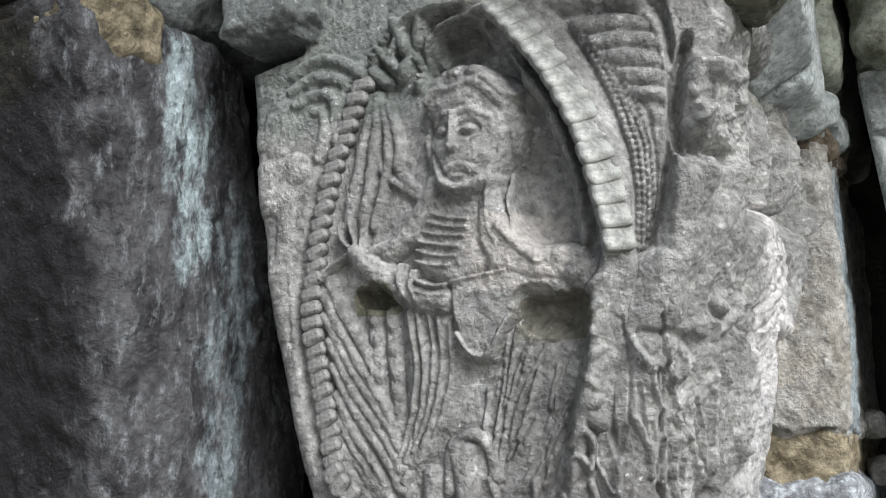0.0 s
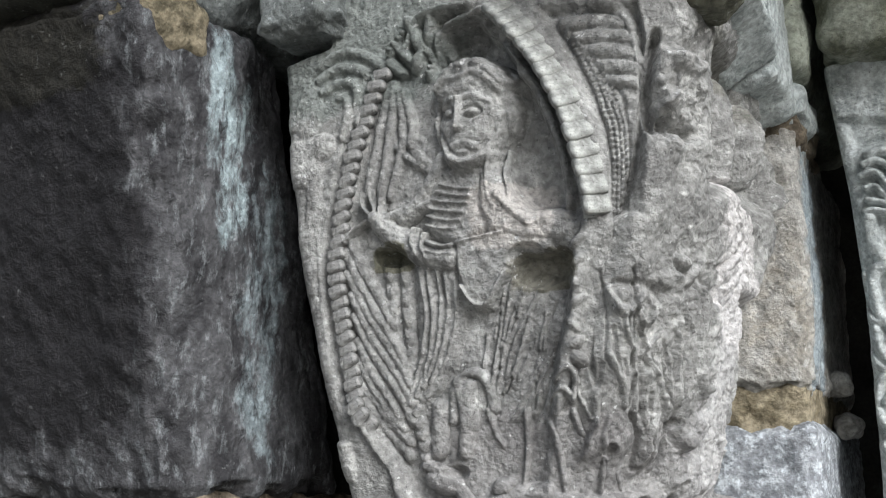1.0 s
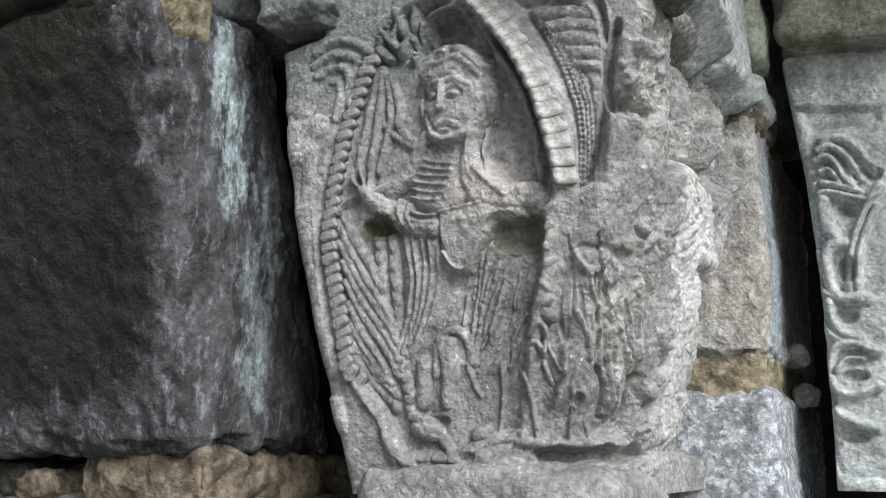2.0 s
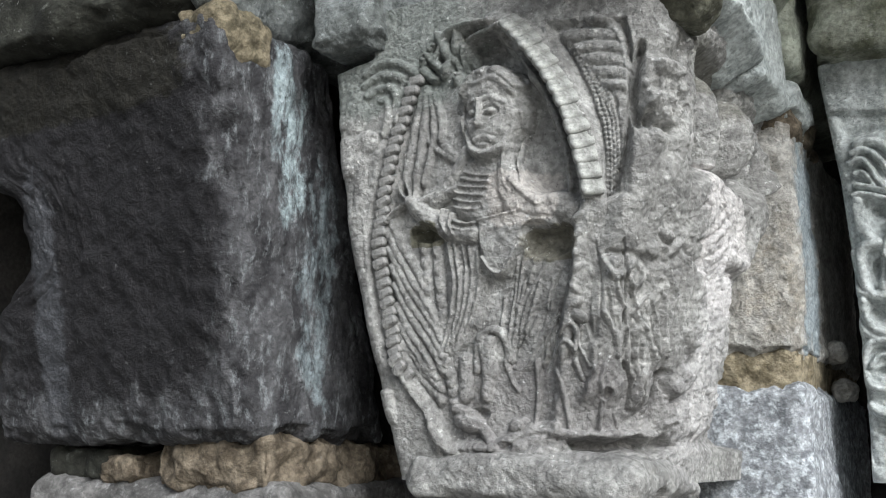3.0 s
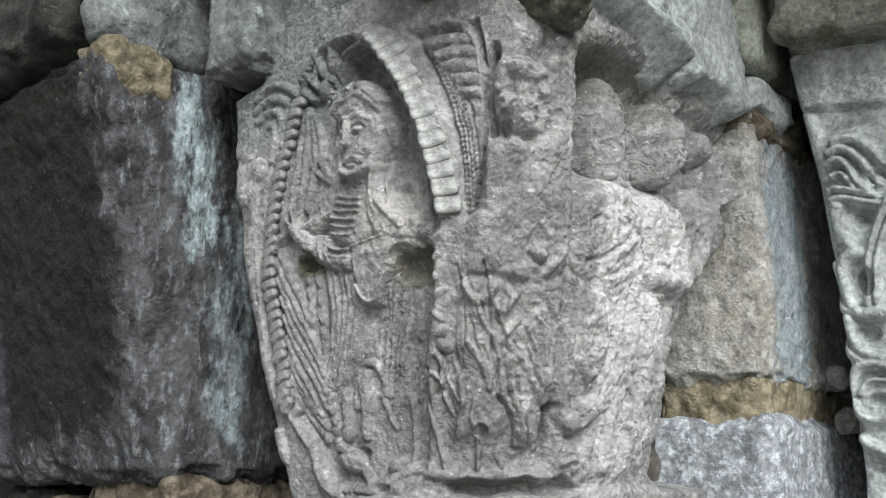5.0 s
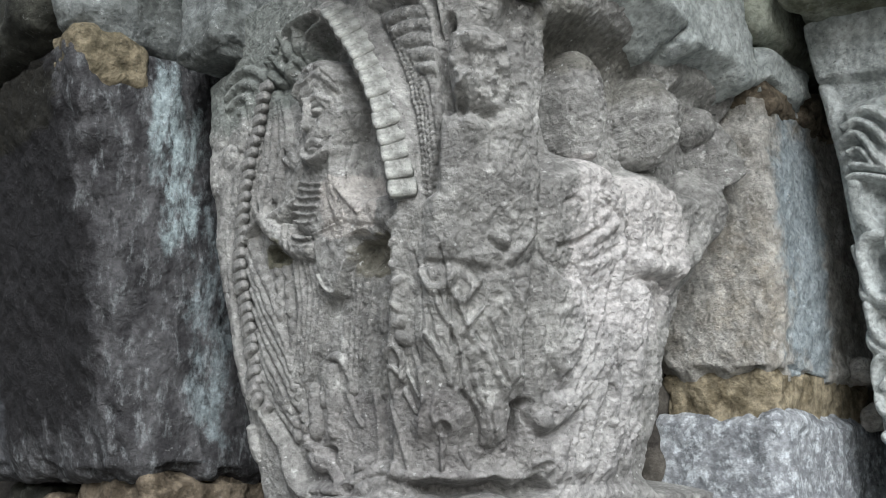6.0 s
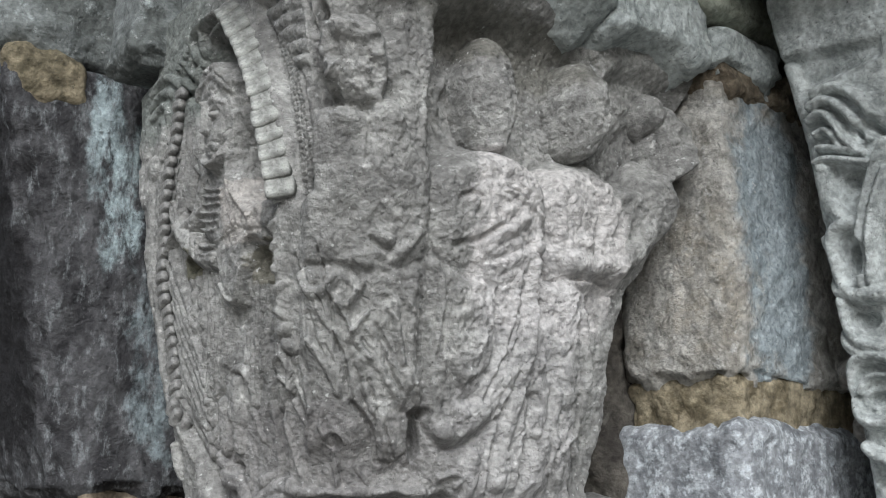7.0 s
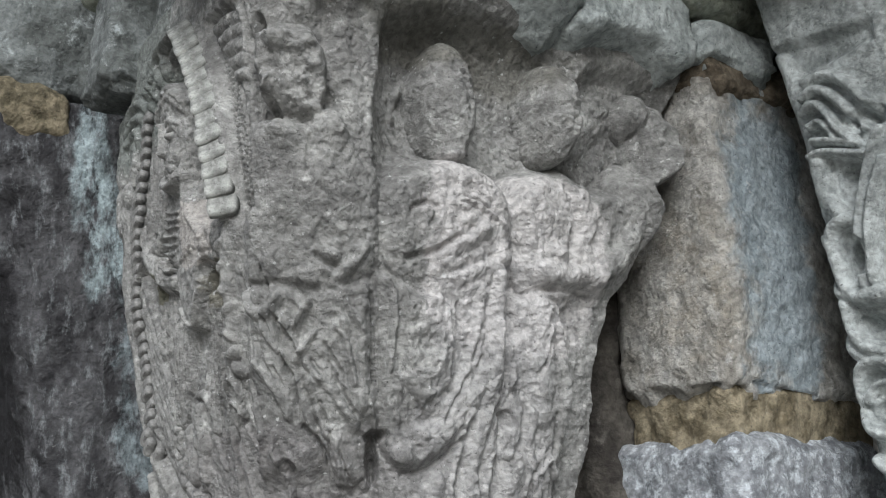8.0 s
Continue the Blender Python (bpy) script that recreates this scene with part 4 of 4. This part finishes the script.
def carve_mesh(name, relief, label, whole=False):
    """The carved layer as a mesh: the whole bell, or only where the layer stands proud."""
    h = base + relief.raised + wear - (relief.cuts if not whole else 0)
    if not whole:
        h = np.where(relief.raised > bell.raised + 0.05, h, base + np.minimum(bell.raised, 0) - 3.0)
    a, z, hm = A / 1000, 1.6 + Z / 1000, h / 1000
    x, y = bell_point(a, z, hm)
    grid = np.stack([x, y, z], 2)
    rows, n = A.shape
    if whole:
        # the left edge rolls over and runs back into the wall
        turn = np.linspace(0, math.pi / 2, 14)[1:]
        x0, y0 = grid[:, 0, 0], grid[:, 0, 1]
        roll = np.stack([x0[:, None] - 0.012 * np.sin(turn), y0[:, None] + 0.012 * (1 - np.cos(turn)), np.repeat(z[:, :1], 13, 1)], 2)
        back = np.linspace(0, 0.30, 120)[1:]
        run = np.stack([np.repeat(roll[:, -1:, 0], 119, 1) + 0.25 * back, roll[:, -1:, 1] + back, np.repeat(z[:, :1], 119, 1)], 2)
        side = np.concatenate([roll, run], 1)[:, ::-1]
        side[:, :, 0] += 0.002 * rough(side.reshape(-1, 3), 0.025, 3, 54).reshape(side.shape[:2]) * np.linspace(1, 0.0, side.shape[1])[None, :]
        grid = np.concatenate([side, grid], 1)
        n = grid.shape[1]
    k = (np.arange(rows - 1)[:, None] * n + np.arange(n - 1)[None, :])
    quads = np.stack([k, k + 1, k + n + 1, k + n], 2)
    if not whole:
        keep = relief.raised > bell.raised + 0.05
        near = keep.copy()
        for dr in (-1, 0, 1):
            for dc in (-1, 0, 1):
                near |= np.roll(np.roll(keep, dr, 0), dc, 1)
        quads = quads[near[:-1, :-1] & near[1:, 1:] & near[:-1, 1:] & near[1:, :-1]]
    else:
        gone = np.zeros(grid.shape[:2], bool)
        gone[:, n - A.shape[1]:] = base < -76
        quads = quads[~(gone[:-1, :-1] & gone[1:, 1:])]
    quads = quads.reshape(-1, 4)
    used, back_to = np.unique(quads, return_inverse=True)
    return link_mesh(name, grid.reshape(-1, 3)[used], back_to.reshape(-1, 4), capital_stone, carved_capital, label)


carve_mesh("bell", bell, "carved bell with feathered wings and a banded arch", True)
carve_mesh("winged_figure", angel, "bearded figure in a pleated robe, arms bent")
carve_mesh("corner_figure", corner, "broken headless figure at the corner")
carve_mesh("robed_figure", robed, "robed figure with a worn smooth head")
carve_mesh("robed_figure", second, "robed figure with a bent arm")
carve_mesh("worn_figure", third, "small worn figure beside the pier")


def surface_at(a, z):
    """Height of the finished bell (mm) at a, z."""
    i = int(np.clip(round((z - zs[0]) / STEP), 0, len(zs) - 1))
    j = int(np.clip(np.searchsorted(A[i], a), 0, cols - 1))
    return float((base + bell.raised)[i, j])


def line_points(pts, pitch):
    """Even steps along a rounded line: (a, z, heading)."""
    p = np.array(bell.smooth(pts))
    d = np.concatenate([[0], np.cumsum(np.hypot(*np.diff(p, axis=0).T))])
    for s in np.arange(pitch / 2, d[-1], pitch):
        q0, q1 = [np.array([np.interp(v, d, p[:, k]) for k in (0, 1)]) for v in (s - 1, s + 1)]
        yield (q0 + q1) / 2, math.atan2(q1[1] - q0[1], q1[0] - q0[0])


def pillow(length, width, height, seed, square=4):
    """A worn rounded lozenge of carved stone, its back at z = 0."""
    p, q = box_grid((-length / 2, -width / 2, -height * 0.4), (length / 2, width / 2, height), max(length, width) / 5)
    half = np.array([length / 2, width / 2, height])
    r = np.abs(p / half)
    p = p / np.maximum(1, (r ** square).sum(1) ** (1 / square))[:, None]
    p += 0.04 * length * np.stack([grain(p + 3.1 * k, length * 0.6, seed) for k in range(3)], 1)
    return p, q


def lay_on_bell(ob, a, z, heading, lift, tilt=0.0):
    """Lays a piece on the bell, its x axis along the heading, tilted towards the outer side of the line."""
    x, y = bell_point(a / 1000, 1.6 + z / 1000, lift / 1000)
    ax, ay = bell_point((a + 1) / 1000, 1.6 + z / 1000, lift / 1000)
    along = Vector((float(ax - x), float(ay - y), 0)).normalized()
    up = Vector((0, 0, 1))
    ex = along * math.cos(heading) + up * math.sin(heading)
    ez = along.cross(up)
    ez = Vector((ez.x, ez.y, 0)).normalized()
    if ez.y > 0 and ez.x < 0:
        ez = -ez
    outer = up * math.cos(heading) - along * math.sin(heading)
    ez = ez * math.cos(tilt) + outer * math.sin(tilt)
    ey = ez.cross(ex)
    m = Matrix((ex, ey, ez)).transposed().to_4x4()
    m.translation = (float(x), float(y), 1.6 + z / 1000)
    ob.matrix_basis = m

BEADS = [(181, 375), (172, 359), (163, 335), (156, 312), (152, 288), (150, 264), (149, 241), (152, 220), (157, 200), (164, 179), (170, 160), (177, 140), (193, 123)]
ARCH = [(266, 403), (282, 387), (303, 360), (314, 342), (324, 322), (332, 301), (338, 283), (344, 262), (345, 251)]


def ribbon(pts, width, tilt=0.0):
    """A low rounded bed along a line on the bell, its edges sunk."""
    rows = []
    for (a, z), turn in line_points(pts, 3.0):
        for k in (-0.5, -0.3, 0.0, 0.3, 0.5):
            aa, zz = a - k * width * math.sin(turn), z + k * width * math.cos(turn)
            x, y = bell_point(aa / 1000, 1.6 + zz / 1000, (surface_at(a, z) - 0.2 - 16 * k * k - tilt * k * width) / 1000)
            rows.append((float(x), float(y), 1.6 + zz / 1000))
    n = len(rows) // 5
    k = np.arange(n - 1)[:, None] * 5 + np.arange(4)[None, :]
    return rows, np.stack([k, k + 5, k + 6, k + 1], 2).reshape(-1, 4)


beaded_rope = link_mesh("beaded_border", *ribbon(BEADS, 12), capital_stone, carved_capital, "rope-like beaded border of the almond frame")
bead_meshes = [pillow(0.0092, 0.0145, 0.0046, 60 + k) for k in range(5)]
bead_data = []
for k, (a, z, turn) in enumerate((p[0], p[1], turn) for p, turn in line_points(BEADS, 8.6)):
    slant = 0.62 if z > 250 else 0.15
    if k < 5:
        ob = link_mesh("bead", *bead_meshes[k], capital_stone, beaded_rope)
        bead_data.append(ob.data)
    else:
        ob = new("bead", bead_data[(k * 3) % 5])
        ob.parent = beaded_rope
    lay_on_bell(ob, a, z, turn + slant + 0.1 * math.sin(4.3 * k), surface_at(a, z) - 0.3 + 0.5 * math.sin(2.9 * k))
banded_arch = link_mesh("arch_band", *ribbon(ARCH, 17, 0.7), pale_stone, carved_capital, "raised arch band cut into short blocks")
block_meshes = [pillow(0.0140, 0.0195, 0.0034, 70 + k, 6) for k in range(4)]
block_data = []
for k, (a, z, turn) in enumerate((p[0], p[1], turn) for p, turn in line_points(ARCH, 12.2)):
    if k < 4:
        ob = link_mesh("block", *block_meshes[k], pale_stone, banded_arch)
        block_data.append(ob.data)
    else:
        ob = new("block", block_data[(k * 3) % 4])
        ob.parent = banded_arch
    lay_on_bell(ob, a, z, turn + 0.05 * math.sin(5.1 * k), surface_at(a, z) + 2.2 + 0.6 * math.sin(3.7 * k), 0.66)


# ---- volutes and plain blocks at the head of the capital ----
def rising(p, z0, y0, slope):
    """The underside climbs away from the wall."""
    low = np.clip((z0 + 0.05 - p[:, 2]) / 0.05, 0, 1)
    p[:, 2] += low * slope * np.clip(y0 - p[:, 1], 0, 1)
    return p


def lipped(p, z0, x0, slope):
    """The underside climbs from the wall out to its lip."""
    low = np.clip((z0 + 0.06 - p[:, 2]) / 0.06, 0, 1)
    p[:, 2] += low * slope * np.clip(p[:, 0] - x0, 0, 1)
    return p


def arched(p, z0, y0, y1, rise):
    """A hollow arch cut into the underside between y0 and y1."""
    low = np.clip((z0 + 0.05 - p[:, 2]) / 0.05, 0, 1)
    k = np.clip((p[:, 1] - y0) / (y1 - y0), 0, 1)
    p[:, 2] += low * rise * np.sin(math.pi * k)
    return p


rough_stone("volute", (-0.402, 0.452, 2.004), (-0.335, 0.62, 2.12), grey_stone, carved_capital, "chipped corner volute", edge=0.014, step=0.0025, lumps=0.003, fine=0.0018, seed=81, shape=lambda p: sway(p, 2.12, 0.12, -0.06))
rough_stone("abacus_block", (-0.345, 0.484, 2.026), (-0.17, 0.62, 2.12), grey_stone, carved_capital, "flat block above the arch", edge=0.006, step=0.0025, lumps=0.002, fine=0.0018, seed=82)
rough_stone("volute", (-0.165, 0.415, 1.985), (-0.052, 0.545, 2.12), soffit_stone, carved_capital, "mossy brown corner volute, its underside's shade in the colour", edge=0.014, step=0.003, lumps=0.004, fine=0.0018, seed=83, shape=lambda p: rising(p, 1.985, 0.50, 1.0))
rough_stone("volute", (-0.16, 0.548, 1.992), (-0.058, 0.704, 2.12), volute_stone, carved_capital, "side volute with a hollowed underside", edge=0.010, step=0.0025, lumps=0.002, fine=0.0018, seed=84, shape=lambda p: lipped(arched(p, 1.992, 0.49, 0.72, 0.022), 1.992, -0.10, 0.75))
rough_stone("volute", (-0.16, 0.704, 1.998), (-0.064, 0.818, 2.12), volute_stone, carved_capital, "pale end volute", edge=0.010, step=0.0025, lumps=0.003, fine=0.0018, seed=85, shape=lambda p: lipped(arched(p, 1.998, 0.715, 0.80, 0.014), 1.998, -0.10, 0.3))

astragal = rough_stone("astragal", (-0.333, 0.513, 1.628), (-0.125, 0.69, 1.663), capital_stone, carved_capital, "chipped necking ring", edge=0.017, step=0.0028, lumps=0.003, fine=0.0015, seed=86)
shaft = link_mesh("shaft", *box_grid((-0.30, 0.56, 0), (-0.16, 0.78, 1.632), 0.04), capital_stone, carved_capital, "plain shaft below the capital")

# ---- impost stones above ----
for name, lo, hi, mat, text, seed in (
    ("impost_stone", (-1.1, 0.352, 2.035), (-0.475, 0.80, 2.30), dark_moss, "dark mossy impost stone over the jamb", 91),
    ("impost_stone", (-0.472, 0.372, 2.035), (-0.436, 0.70, 2.30), grey_stone, "pale rounded impost stone", 92),
    ("impost_stone", (-0.41, 0.44, 2.11), (-0.05, 0.83, 2.30), moss_stone, "lichened impost stone over the capital", 93),
    ("impost_stone", (-0.30, 0.80, 2.055), (-0.052, 1.2, 2.30), moss_stone, "mossy impost stone over the pier", 94),
    ("impost_stone", (-0.040, 0.80, 2.066), (0.50, 1.2, 2.30), shade_moss, "mossy impost stone over the scrolled capital, in a shaded tone", 95),
):
    ob = rough_stone(name, lo, hi, mat, None, "", edge=0.02, step=0.005, lumps=0.007, fine=0.002, seed=seed)
    tagged(ob, text, "stone")
pebble = rough_stone("wedge_stone", (-0.11, 0.815, 2.008), (-0.055, 0.90, 2.05), volute_stone, None, "", edge=0.012, step=0.003, lumps=0.004, seed=96)
tagged(pebble, "small pale wedge stone bedded in dark mortar", "stone")
for lo, hi, text, seed in (
    ((-0.068, 0.968, 1.724), (-0.040, 1.005, 1.750), "pale pebble lodged in the joint", 97),
    ((-0.066, 0.955, 1.766), (-0.045, 0.98, 1.792), "small knob of stone on the pier edge", 98),
):
    ob = rough_stone("wedge_stone", lo, hi, pier_stone, None, "", edge=0.011, step=0.0025, lumps=0.003, seed=seed, size=0.02)
    tagged(ob, text, "stone")
rough_stone("pier_mortar", (-0.13, 0.824, 1.992), (-0.062, 0.96, 2.03), brown_mortar, right_jamb, "crumbled dark mortar above the block", edge=0.008, step=0.003, lumps=0.006, fine=0.002, seed=99, size=0.02)


# ---- the scrolled capital beyond the pier ----
scrolled_capital = thing("scrolled_capital", (0, 0, 0), "pale green-grey capital carved with looping scrolls", "capital")
zr = np.arange(40.0, 468.0, 1.1)
xr = np.arange(0.0, 190.0, 1.1)
XA, XZ = np.meshgrid(xr, zr)
loops = Relief(XA, XZ)
# looping straps
loops.ridge([(23, 380), (35, 383), (48, 377), (58, 361), (63, 348)], 5, 11)
loops.ridge([(17, 371), (29, 375), (39, 367), (47, 351), (54, 339)], 4.5, 12)
loops.ridge([(13, 361), (25, 366), (32, 355), (36, 340), (44, 331)], 4.5, 12)
loops.ridge([(15, 350), (24, 352), (30, 342), (33, 333)], 4, 11)
loops.ridge([(15, 339), (31, 335), (49, 326)], 4, 11)
loops.ridge([(11, 328), (18, 330), (35, 324), (52, 318)], 4, 12)
loops.ridge([(14, 323), (12, 301), (21, 281), (29, 278)], 8, 10)
loops.ridge([(67, 330), (53, 313), (39, 286), (29, 258), (27, 232)], 5, 14)
loops.ridge([(62, 310), (50, 292), (38, 265), (34, 233)], 5, 14)
loops.ridge([(29, 278), (16, 277), (8, 269), (8, 245), (13, 227), (30, 223), (42, 223)], 7, 13)
loops.dome((27, 252), 9, 14, 12, to="cuts")
loops.dome((58, 344), 14, 8, 12, to="cuts")
loops.dome((37, 312), 12, 9, 9, to="cuts")
loops.ridge([(6, 222), (9, 203), (15, 190), (31, 186)], 7, 12)
loops.ridge([(0, 270), (-6, 244), (5, 227), (35, 227)], 6, 12)
loops.ridge([(-9, 212), (0, 194), (16, 182)], 6, 11)
loops.dome((21, 207), 12, 7, 11, to="cuts")
loops.ridge([(-2, 154), (5, 177), (24, 183), (47, 172)], 6, 12)
loops.ridge([(-2, 151), (6, 135), (23, 132), (44, 139)], 6, 12)
loops.ridge([(8, 156), (17, 168), (33, 166)], 3, 9)
loops.dome((24, 150), 14, 6, 10, to="cuts")
loops.ridge([(5, 116), (15, 108), (41, 99)], 6, 12)
loops.dome((20, 91), 14, 6, 11, to="cuts")
loops.ridge([(-9, 71), (-5, 48), (16, 43), (37, 43)], 10, 9)
loops.field([(-5, 419), (10, 411), (15, 390), (78, 395), (80, 406)], -8, 4)

lean_x = np.interp(1.6 + XZ / 1000, [1.64, 1.75, 1.85, 1.95, 2.06], [-0.024, -0.022, -0.022, -0.028, -0.040])
lean_y = np.interp(1.6 + XZ / 1000, [1.64, 1.75, 1.85, 1.95, 2.06], [0.925, 0.905, 0.888, 0.874, 0.852])
pts = np.stack([lean_x + XA / 1000, lean_y, 1.6 + XZ / 1000], 2)
hh = loops.ground + loops.raised - loops.cuts + (1.3 * rough(pts.reshape(-1, 3), 0.018, 5, 61, 0.6)).reshape(XA.shape)
pts[:, :, 1] -= hh / 1000
edge_roll = np.clip(1 - XA / 10, 0, 1)
pts[:, :, 1] += 0.010 * (1 - np.sqrt(1 - edge_roll ** 2))
back = np.linspace(0, 0.28, 80)[1:][::-1]
side = np.stack([np.repeat(pts[:, :1, 0], 79, 1) + 0.2 * back, pts[:, :1, 1] + back, np.repeat(pts[:, :1, 2], 79, 1)], 2)
side[:, :, 0] += 0.002 * rough(side.reshape(-1, 3), 0.03, 3, 62).reshape(side.shape[:2]) * np.clip(back / 0.02, 0, 1)
pts = np.concatenate([side, pts], 1)
rn, cn = pts.shape[:2]
k = (np.arange(rn - 1)[:, None] * cn + np.arange(cn - 1)[None, :])
link_mesh("bell", pts.reshape(-1, 3), np.stack([k, k + 1, k + cn + 1, k + cn], 2).reshape(-1, 4), scroll_stone, scrolled_capital, "bell carved with interlaced ribbed straps")
link_mesh("shaft", *box_grid((0.02, 0.95, 0), (0.15, 1.15, 1.66), 0.04), scroll_stone, scrolled_capital, "plain shaft below the capital")
